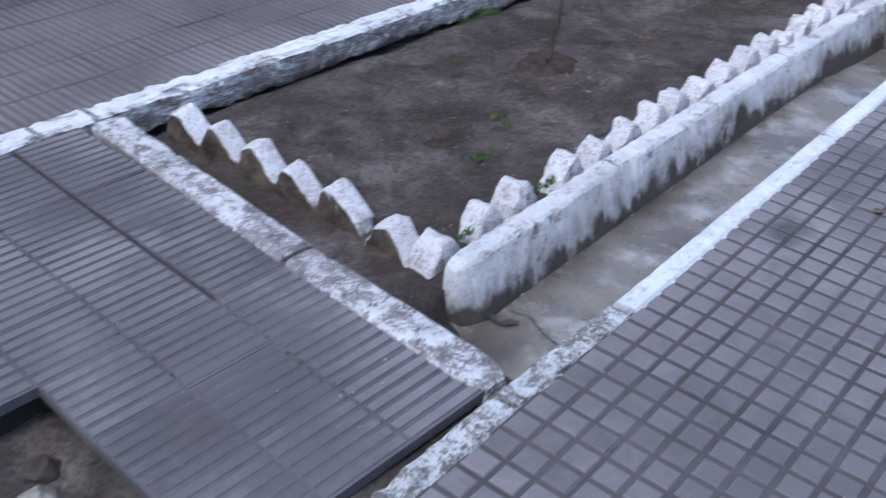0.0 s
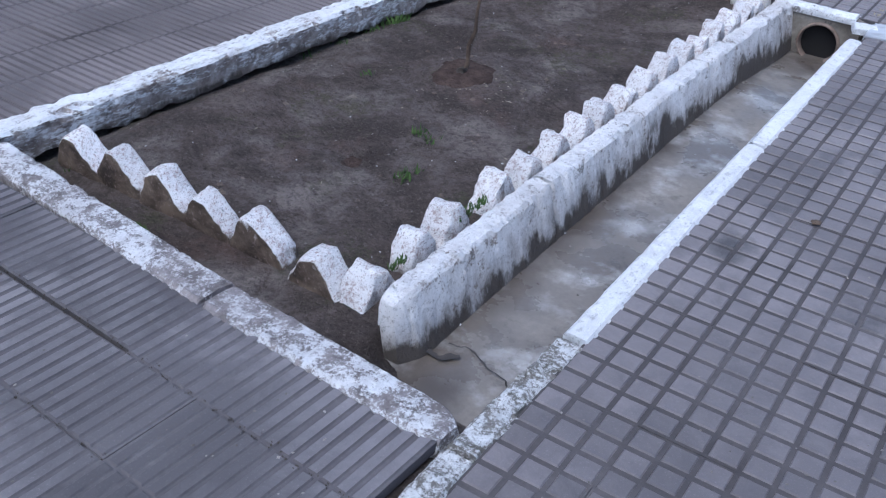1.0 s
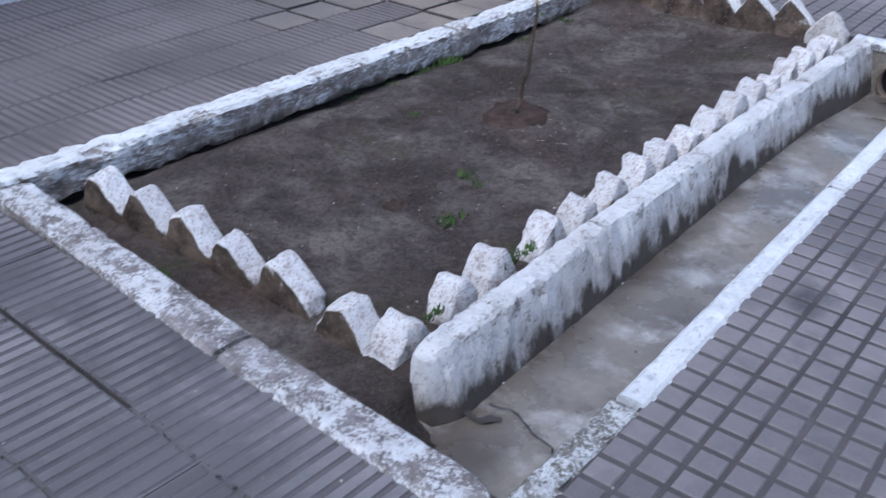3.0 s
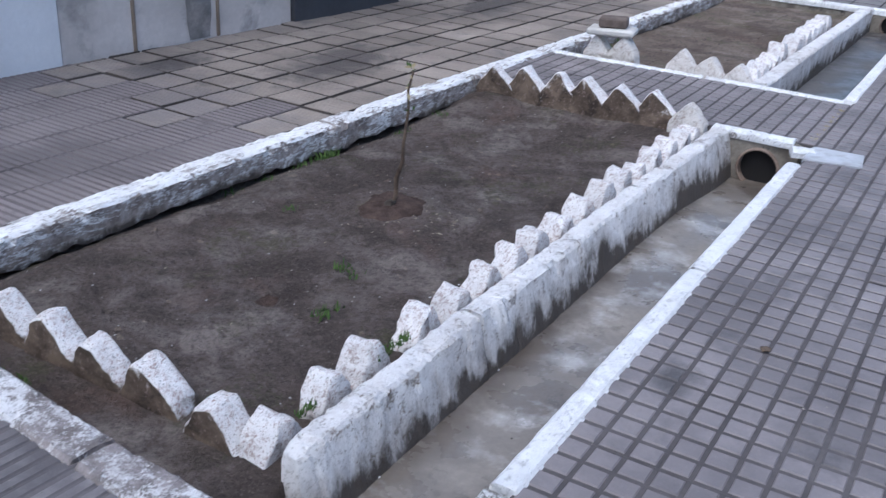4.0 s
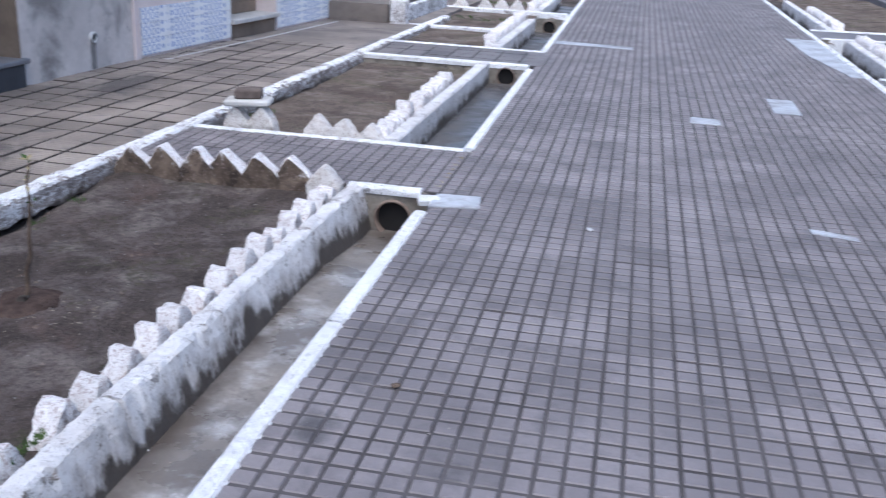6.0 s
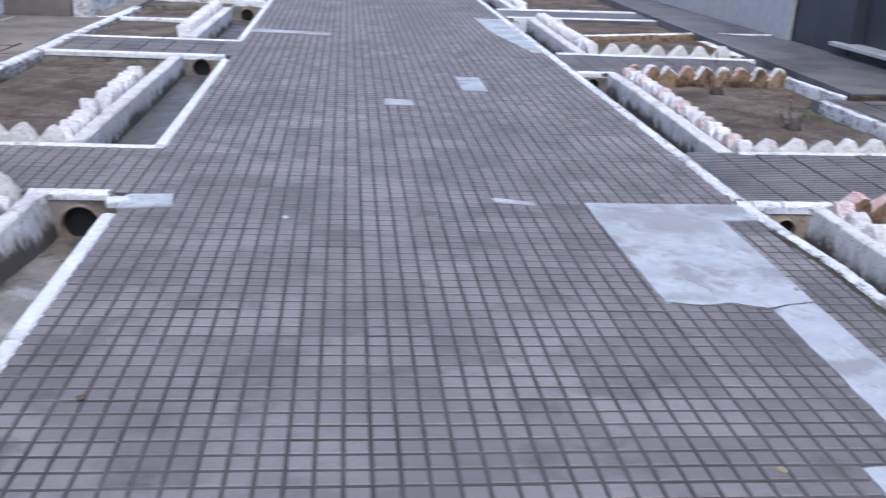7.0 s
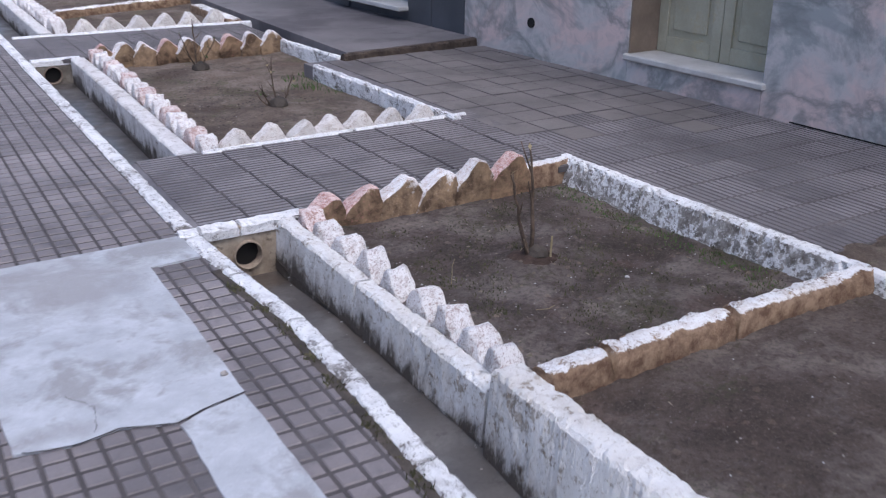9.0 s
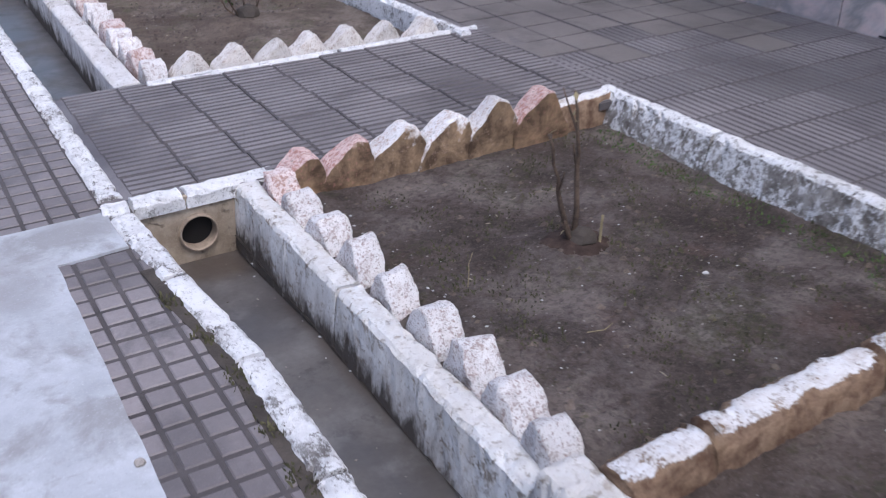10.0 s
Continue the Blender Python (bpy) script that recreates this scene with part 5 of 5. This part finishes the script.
box(bm, -0.006, -3.0, 0.0, -0.001, 0.15, 0.009, 0.001)
part("base_gap", bm, dark_void, marble, "near-black strip for the shaded gap at the wall's foot")

# the dark-clad shop next to it
shop = tagged(new("dark_shop"), "shop front with dark blue-grey cladding and a pale sill", "shop")
shop.matrix_world = pose(6.226, 8.47, 0.07, 0, 0, 2.9) @ Matrix.Scale(0.954, 4)
for a, b in ((0.0, 0.55), (0.56, 1.0), (2.25, 3.05), (3.06, 3.75)):
    bm = bmesh.new()
    box(bm, 0.0, a, 0.0, 0.3, b, WH, 0.008)
    part("wall_panel", bm, clad_mat, shop, "dark blue-grey cladding panel")
for x, z0, z1 in ((0.0, 2.4, WH), (0.02, 0.0, 0.15)):
    bm = bmesh.new()
    box(bm, x, 1.002, z0, 0.3, 2.248, z1)
    part("wall_panel", bm, clad_mat, shop, "dark blue-grey cladding panel")
bm = bmesh.new()
box(bm, -0.12, 0.98, 0.152, 0.3, 2.5, 0.2, 0.008)
part("sill", bm, sill_mat, shop, "pale stone sill")
bm = bmesh.new()
box(bm, 0.18, 1.0, 0.202, 0.22, 1.62, 2.39, 0.004)
part("glass_door", bm, glass_grey, shop, "dull glass door pane")
bm = bmesh.new()
box(bm, 0.17, 1.625, 0.202, 0.24, 2.246, 2.39, 0.006)
part("door_leaf", bm, clad_mat, shop)
bm = bmesh.new()
box(bm, -0.2, 0.0, WH + 0.002, 6.0, 3.75, WH + 0.2, 0.02)
part("roof_edge", bm, clad_mat, shop)

pale = tagged(new("pale_house"), "pale green-white house along the street", "house")
pale.matrix_world = pose(6.136, 11.97, 0.07, 0, 0, 2.6) @ Matrix.Scale(0.954, 4)
bm = bmesh.new()
box(bm, -0.1, 0.0, -0.05, 0.4, 30, WH, 0.01)
part("wall", bm, plastic_white, pale)
bm = bmesh.new()
box(bm, -0.18, -0.05, -0.05, -0.102, 0.35, 0.6, 0.01)
part("pilaster", bm, plastic_white, pale)

# low walls of the farther east bed
uphill(kerb("kerb_far_east_bed", [((3.45, 12.35), (5.15, 13.0)), ((5.15, 13.0), (6.3, 13.1)), ((4.95, 10.95), (4.95, 12.2))], 0.14, -0.15, 0.035, kerb_ochre, "rough low wall across the farther bed", amp=0.012), 12)

# the street's ends
for y0, y1 in ((46, 46.6), (-14.6, -14)):
    bm = bmesh.new()
    box(bm, -8, y0, -0.3, 9, y1, 4.0)
    tagged(part("wall_north" if y0 > 0 else "wall_south", bm, plaster_mat), "plain grey wall closing the street", "wall", kind="structure")


# ---- plants ----
def limb(bm, pts, r0, r1, seg=7):
    rings = []
    for i, p in enumerate(pts):
        p = Vector(p)
        d = (Vector(pts[min(i + 1, len(pts) - 1)]) - Vector(pts[max(i - 1, 0)])).normalized()
        u = d.cross(Vector((0.3, 1, 0.1))).normalized()
        v = d.cross(u)
        r = r0 + (r1 - r0) * i / (len(pts) - 1)
        rings.append([bm.verts.new(p + (u * math.cos(2 * math.pi * k / seg) + v * math.sin(2 * math.pi * k / seg)) * r * random.uniform(0.85, 1.15)) for k in range(seg)])
    for a, b in zip(rings, rings[1:]):
        for k in range(seg):
            bm.faces.new((a[k], a[(k + 1) % seg], b[(k + 1) % seg], b[k]))
    bm.faces.new(rings[-1])


def leaf(bm, p, size, rng):
    e = Euler((rng.uniform(-0.9, 0.9), rng.uniform(-0.9, 0.9), rng.uniform(0, 6.28)))
    m = Matrix.Translation(p) @ e.to_matrix().to_4x4()
    a = [bm.verts.new(m @ Vector(c)) for c in ((0, 0, 0), (size * 0.45, size * 0.28, size * 0.08), (size, 0, 0), (size * 0.45, -size * 0.28, size * 0.08))]
    bm.faces.new((a[0], a[1], a[2])), bm.faces.new((a[0], a[2], a[3]))


def shrub(name, label, x, y, z, stems, seed, leaves=(), dry=(), thick=0.008, forks=(3, 5, 6)):
    """stems: heading, lean and length of each main stem, which fork once or twice."""
    rng = random.Random(seed)
    root = tagged(new(name), label, "shrub" if len(stems) > 1 else "sapling")
    root.location = (x, y, z)
    tips = []
    for heading, lean, length in stems:
        bm = bmesh.new()
        pts, p = [], Vector((rng.uniform(-0.015, 0.015), rng.uniform(-0.015, 0.015), -0.03))
        n = 8
        for i in range(n + 1):
            pts.append(p.copy())
            a = radians(heading + rng.uniform(-14, 14))
            le = radians(lean * (1.25 - 0.9 * i / n) + rng.uniform(-13, 13))
            p += Vector((math.cos(a) * math.sin(le), math.sin(a) * math.sin(le), math.cos(le))) * (length + 0.03) / n
        limb(bm, pts, thick, thick * 0.35)
        for i in forks:
            q = [pts[i]]
            a, le = radians(heading + rng.uniform(-110, 110)), radians(rng.uniform(25, 50))
            for k in range(3):
                q.append(q[-1] + Vector((math.cos(a) * math.sin(le), math.sin(a) * math.sin(le), math.cos(le))) * length * rng.uniform(0.07, 0.11))
            limb(bm, q, thick * 0.45, thick * 0.2, 5)
            tips.extend(q[1:])
        tips.extend(pts[6:])
        part("stem", bm, twig_mat, root, smooth=True)
    for count, mat, word in (*[(c, leaf_mat, "green leaves") for c in leaves], *[(c, leaf_dry, "dry leaves") for c in dry]):
        bm = bmesh.new()
        for _ in range(count):
            leaf(bm, rng.choice(tips) + Vector((rng.uniform(-0.015, 0.015), rng.uniform(-0.015, 0.015), rng.uniform(-0.01, 0.02))), rng.uniform(0.02, 0.04), rng)
        part("leaves", bm, mat, root, word)
    return root


shrub("sapling", "thin bare brown sapling in a soil mound", -2.1, 3.2, -0.07, [(30, 9, 0.58)], 3, leaves=(6,), dry=(8,), thick=0.0115, forks=())
shrub("bare_shrub", "bare many-stemmed shrub with a dark root stock", 3.875, 4.13, 0.0, [(150, 17, 0.36), (110, 4, 0.48), (200, 30, 0.1)], 7, dry=(5,), thick=0.011, forks=(4, 6))
uphill(shrub("pruned_shrub", "pruned shrub with a few stems and leaves", 4.08, 7.5, -0.07, [(200, 38, 0.2), (100, 14, 0.33), (20, 34, 0.26), (150, 50, 0.16)], 9, leaves=(12,), dry=(6,), thick=0.008), 8)
uphill(shrub("pruned_shrub", "pruned shrub with bare forked stems", 4.0, 9.0, -0.07, [(200, 25, 0.34), (80, 12, 0.4), (340, 30, 0.32)], 12, leaves=(10,), thick=0.008), 8)
for root_x, root_y in ((3.90, 4.125), (-2.1, 3.2), (4.1, 7.51), (4.02, 9.01)):
    bm = bmesh.new()
    bmesh.ops.create_icosphere(bm, subdivisions=2, radius=(0.07 if root_y > 7 else 0.046) if root_x > 0 else 0.022)
    for v in bm.verts:
        v.co += noise.noise_vector(v.co * 40) * 0.018
        v.co.z *= 0.8
    ob = part("root_stock", bm, silt_mat, None)
    ob.location = (root_x, root_y - 0.02, -0.065 if root_x > 0 else -0.06)
    if root_y > 7:
        uphill(ob, 8)
    elif root_x > 0:
        ob.location.z = 0.0
    tagged(ob, "dark gnarled root stock in the soil", "root")


def weeds(label, spots, material, height, seed, count=26, spread=0.07, foot=-0.085, lift=0.0):
    """Tufts of narrow blades."""
    rng = random.Random(seed)
    bm = bmesh.new()
    for x, y in spots:
        for _ in range(count):
            a, r = rng.uniform(0, 6.28), spread * rng.random() ** 0.7
            px, py, h, w = x + math.cos(a) * r, y + math.sin(a) * r, height * rng.uniform(0.4, 1.1), rng.uniform(0.002, 0.005)
            b, lean = rng.uniform(0, 6.28), rng.uniform(0.2, 0.9)
            z = foot + lift - 0.018 + soil_height(px, py) if foot < -0.05 else foot
            dx, dy = math.cos(b) * h * lean, math.sin(b) * h * lean
            s = [bm.verts.new(c) for c in ((px - w * math.sin(b), py + w * math.cos(b), z), (px + w * math.sin(b), py - w * math.cos(b), z), (px + dx * 0.5 + w, py + dy * 0.5, z + h * 0.75), (px + dx, py + dy, z + h))]
            bm.faces.new((s[0], s[1], s[2])), bm.faces.new((s[0], s[2], s[3]))
    return tagged(part("weeds", bm, material), label, "weeds", kind="stuff")


weeds("small green weeds in the soil", [(-1.757, 2.26), (-1.775, 2.28), (-1.769, 2.346), (-1.924, 2.601), (-1.91, 2.6), (-1.846, 2.59), (-2.4, 2.9)], weed_mat, 0.026, 1, 17, 0.038, lift=0.012)
weeds("green tufts along the kerb's foot", [(-2.82, 3.0), (-2.80, 3.2), (-2.78, 3.45), (-2.80, 3.6), (-2.7, 4.2), (-2.66, 4.5), (-2.2, 1.42), (-2.28, 1.41), (-2.7, 1.6)], weed_mat, 0.028, 2, 22, 0.06)
weeds("broad green tuft by the kerb's notch", [(-2.76, 3.55), (-2.74, 3.62)], weed_mat, 0.045, 12, 34, 0.05)
weeds("moss and grass in the joint behind the wall", [(-1.385, y) for y in (2.06, 2.10, 2.15, 2.2, 1.7, 1.74)], weed_mat, 0.025, 3, 22, 0.02, -0.02)
weeds("olive grass in the joint beside the kerb", [(bow(1.9 + 0.055 * i) - 0.05, 1.9 + 0.055 * i + 0.03 * (i % 3)) for i in range(44) if i % 7 not in (2, 3)], joint_weed, 0.014, 14, 8, 0.014, -0.004)
weeds("clumps of olive grass beside the kerb", [(bow(y) - 0.06, y + d) for y in (4.36, 4.14, 3.92, 3.69, 3.50, 3.2, 2.9, 2.75) for d in (0, 0.03, 0.05)], joint_weed, 0.022, 15, 12, 0.034, -0.004)
weeds("sparse grass in the east bed", [(4.55, 4.8), (4.6, 4.4), (4.6, 4.1), (4.6, 3.8), (4.4, 4.85), (3.5, 4.1), (3.55, 4.35), (3.45, 3.8), (4.62, 3.5), (4.05, 3.9)], joint_weed, 0.016, 5, 60, 0.1, lift=0.06)
uphill(weeds("green weeds in the shrub bed", [(4.6, 8.0), (4.65, 8.2), (4.5, 8.1), (4.7, 7.8), (4.55, 8.35), (4.75, 8.5)], weed_mat, 0.04, 6, 26, 0.1), 8)
weeds("green weeds in the bed past the crossing", [(-2.55, 6.6), (-2.6, 6.9), (-2.3, 6.4), (-2.65, 7.2)], weed_mat, 0.04, 8, 30, 0.12)
weeds("mossy dry tufts over the east bed", [(3.45 + 0.18 * (i % 7) + 0.05 * (i % 3), 3.3 + 0.25 * (i // 7) + 0.07 * (i % 4)) for i in range(42)], joint_weed, 0.014, 16, 60, 0.085, -0.085, 0.06)
weeds("green moss along the east kerb's foot", [(4.62 - 0.04 * (i % 3), 3.3 + 0.085 * i) for i in range(19)], weed_mat, 0.014, 17, 36, 0.06, -0.085, 0.06)
weeds("moss in the near crossing's open joints", [(-1.67 + math.cos(radians(-3.2)) * u - math.sin(radians(-3.2)) * v, 0.945 + math.sin(radians(-3.2)) * u + math.cos(radians(-3.2)) * v) for u, v in [(-1.2 + 0.045 * i, 0.0 + 0.004 * (i % 3)) for i in range(44)] + [(-1.2 + 0.05 * i, -0.262) for i in range(30) if i % 5 != 2]], silt_mat, 0.006, 31, 7, 0.016, -0.003)
weeds("grass in the crossing's joint", [(-0.79, 5.2 + 0.1 * i) for i in range(8)], leaf_dry, 0.02, 9, 8, 0.02, -0.006)
weeds("weeds in the far bed", [(-2.6 + 0.3 * i, 14.2 + 0.2 * (i % 2)) for i in range(5)] + [(-2.5 + 0.3 * i, 17.0) for i in range(4)], weed_mat, 0.1, 10, 40, 0.2)


def litter(label, areas, material, seed, flat, lo, hi, name):
    rng = random.Random(seed)
    vs, fs = [], []
    for x0, y0, x1, y1, z, n in areas:
        for _ in range(n):
            x, y, s, a = rng.uniform(x0, x1), rng.uniform(y0, y1), rng.uniform(lo, hi), rng.uniform(0, 3.14)
            zz = z + (soil_height(x, y) if -0.15 < z < -0.0005 or z > 0.02 else 0)
            w = s * (rng.uniform(0.08, 0.16) if flat else rng.uniform(0.6, 0.9))
            t = 0.004 if flat else s * 0.55
            c, q = math.cos(a), math.sin(a)
            k = len(vs)
            for u, v, d in ((-s, 0, 0), (0, -w, 0), (s, 0, 0), (0, w, 0), (s * 0.1, 0, t)):
                vs.append((x + u * c - v * q, y + u * q + v * c, zz + d - 0.001))
            fs.extend([(k, k + 1, k + 4), (k + 1, k + 2, k + 4), (k + 2, k + 3, k + 4), (k + 3, k, k + 4)])
    me = bpy.data.meshes.new(name)
    me.from_pydata(vs, [], fs)
    me.materials.append(material)
    return tagged(new(name, me), label, name, kind="stuff")


BEDS = [(-2.85, 1.6, -1.5, 4.9, -0.1, 260), (3.3, 3.2, 4.62, 4.85, -0.04, 420), (3.3, 0.6, 4.7, 3.0, 0.024, 380), (3.4, 6.5, 4.6, 9.0, -0.055, 200), (-2.6, 6.4, -1.55, 9.7, -0.1, 150)]
litter("small pebbles and clods on the soil", [(a, b, c, d, z, n * 2) for a, b, c, d, z, n in BEDS], pebble_mat, 21, False, 0.0025, 0.007, "pebbles")
litter("white specks of lime on the soil", [(a, b, c, d, z + 0.003, n // 7) for a, b, c, d, z, n in BEDS], plastic_white, 25, False, 0.0025, 0.0055, "lime_specks")
litter("flakes of fallen white paint", [(-1.24, 1.7, -1.19, 4.8, -0.198, 14), (3.04, 2.2, 3.09, 4.9, -0.198, 14), (-1.55, 1.8, -1.49, 4.9, -0.098, 22), (3.32, 3.4, 3.4, 4.85, -0.038, 24), (-2.8, 2.0, -2.7, 4.8, -0.13, 20)], plastic_white, 26, False, 0.003, 0.008, "paint_flakes")
litter("dry straw bits lying on the soil", [(a, b, c, d, z, n // 12) for a, b, c, d, z, n in BEDS] + [(-2.1, 2.9, -1.75, 3.3, -0.1, 40)], straw_mat, 22, True, 0.006, 0.018, "straw")
litter("larger dry clods on the soil", [(a, b, c, d, z, n // 3) for a, b, c, d, z, n in BEDS], soil_dry, 27, False, 0.008, 0.022, "dry_clods")
litter("dark clods of earth on the soil", [(a, b, c, d, z, n * 4) for a, b, c, d, z, n in BEDS], soil_mat, 23, False, 0.004, 0.014, "clods")
litter("small pale grit on the paving", [(-2.9, 0.3, -2.1, 1.1, 0.001, 60), (-1.9, 0.4, -1.0, 1.1, 0.001, 40), (-0.7, 1.0, 0.3, 2.6, 0.001, 60), (-0.6, 1.5, 2.5, 7.5, 0.001, 60), (-2.8, 0.5, -1.0, 1.15, 0.001, 14), (-1.25, 1.6, -0.86, 4.9, -0.198, 26), (2.76, 2.2, 3.08, 4.9, -0.198, 40), (-4.4, 3.0, -3.2, 8.0, 0.003, 40)], pebble_mat, 24, False, 0.002, 0.006, "grit")


def lump(name, label, x, y, z, r, mat, seed, squash=0.6):
    bm = bmesh.new()
    bmesh.ops.create_icosphere(bm, subdivisions=2, radius=r)
    for v in bm.verts:
        v.co += noise.noise_vector(v.co * (1.3 / r) + Vector((seed, 0, 0))) * r * 0.45
        v.co.z *= squash
    ob = part(name, bm, mat)
    ob.location = (x, y, z)
    return tagged(ob, label, name.replace("_", " "))


lump("paper_scrap", "small white scrap lying on the tiles", 0.097, 4.684, 0.006, 0.018, plastic_white, 1, 0.3)
lump("dry_leaf", "curled brown leaf on the path", -0.44, 2.77, 0.006, 0.017, twig_mat, 2, 0.35)
lump("dry_leaf", "small yellowish leaf on the path", 1.72, 2.31, 0.004, 0.016, leaf_dry, 5, 0.25)
lump("pebble", "grey pebble on the cement patch", 2.42, 3.75, 0.008, 0.014, pebble_mat, 3)
def stick(name, label, pts, r0, r1, mat):
    bm = bmesh.new()
    limb(bm, pts, r0, r1, 6)
    return tagged(part(name, bm, mat, smooth=True), label, name)


stick("stake", "short cut stake beside the shrub", [(3.945, 4.07, -0.05), (3.947, 4.07, 0.0), (3.953, 4.075, 0.06), (3.955, 4.076, 0.08)], 0.005, 0.0045, leaf_dry)
stick("stalk", "thin dry stalk standing in the soil", [(3.47, 4.09, -0.06), (3.475, 4.09, 0.0), (3.48, 4.10, 0.03), (3.5, 4.11, 0.06)], 0.0018, 0.001, leaf_dry)
stick("twig", "dry twig lying on the soil", [(3.57, 3.68, -0.032), (3.61, 3.70, -0.026), (3.66, 3.69, -0.029), (3.71, 3.71, -0.031)], 0.002, 0.001, leaf_dry)
lump("pebble", "white pebble on the shaded soil", 4.12, 3.78, -0.03, 0.009, plastic_white, 4)
for i, (x, y, r) in enumerate(((-1.55, 0.32, 0.045), (-1.47, 0.26, 0.05), (-1.36, 0.34, 0.035), (-1.62, 0.2, 0.04), (-1.25, 0.3, 0.035), (-1.5, 0.14, 0.03))):
    lump("rubble_stone", "broken concrete lump in the loose earth", x, y, -0.115, r, stone_bare if i != 1 else head_mat, 10 + i)

# bricks piled on the corner stones
for i, (x, y, z, a, s, m, word) in enumerate(((-2.36, 6.22, 0.155, 8, (0.32, 0.16, 0.045), sill_mat, "flat cement slab laid on two edging stones"), (-2.36, 6.23, 0.2, 14, (0.19, 0.11, 0.07), brick_mat, "old dark brown brick lying on a slab"))):
    bm = bmesh.new()
    box(bm, -s[0] / 2, -s[1] / 2, 0, s[0] / 2, s[1] / 2, s[2], 0.012)
    ob = part("slab" if i == 0 else "brick_block", bm, m)
    ob.matrix_world = pose(x, y, z, 2, -2, a)
    tagged(ob, word, "slab" if i == 0 else "brick")

lay_paving()
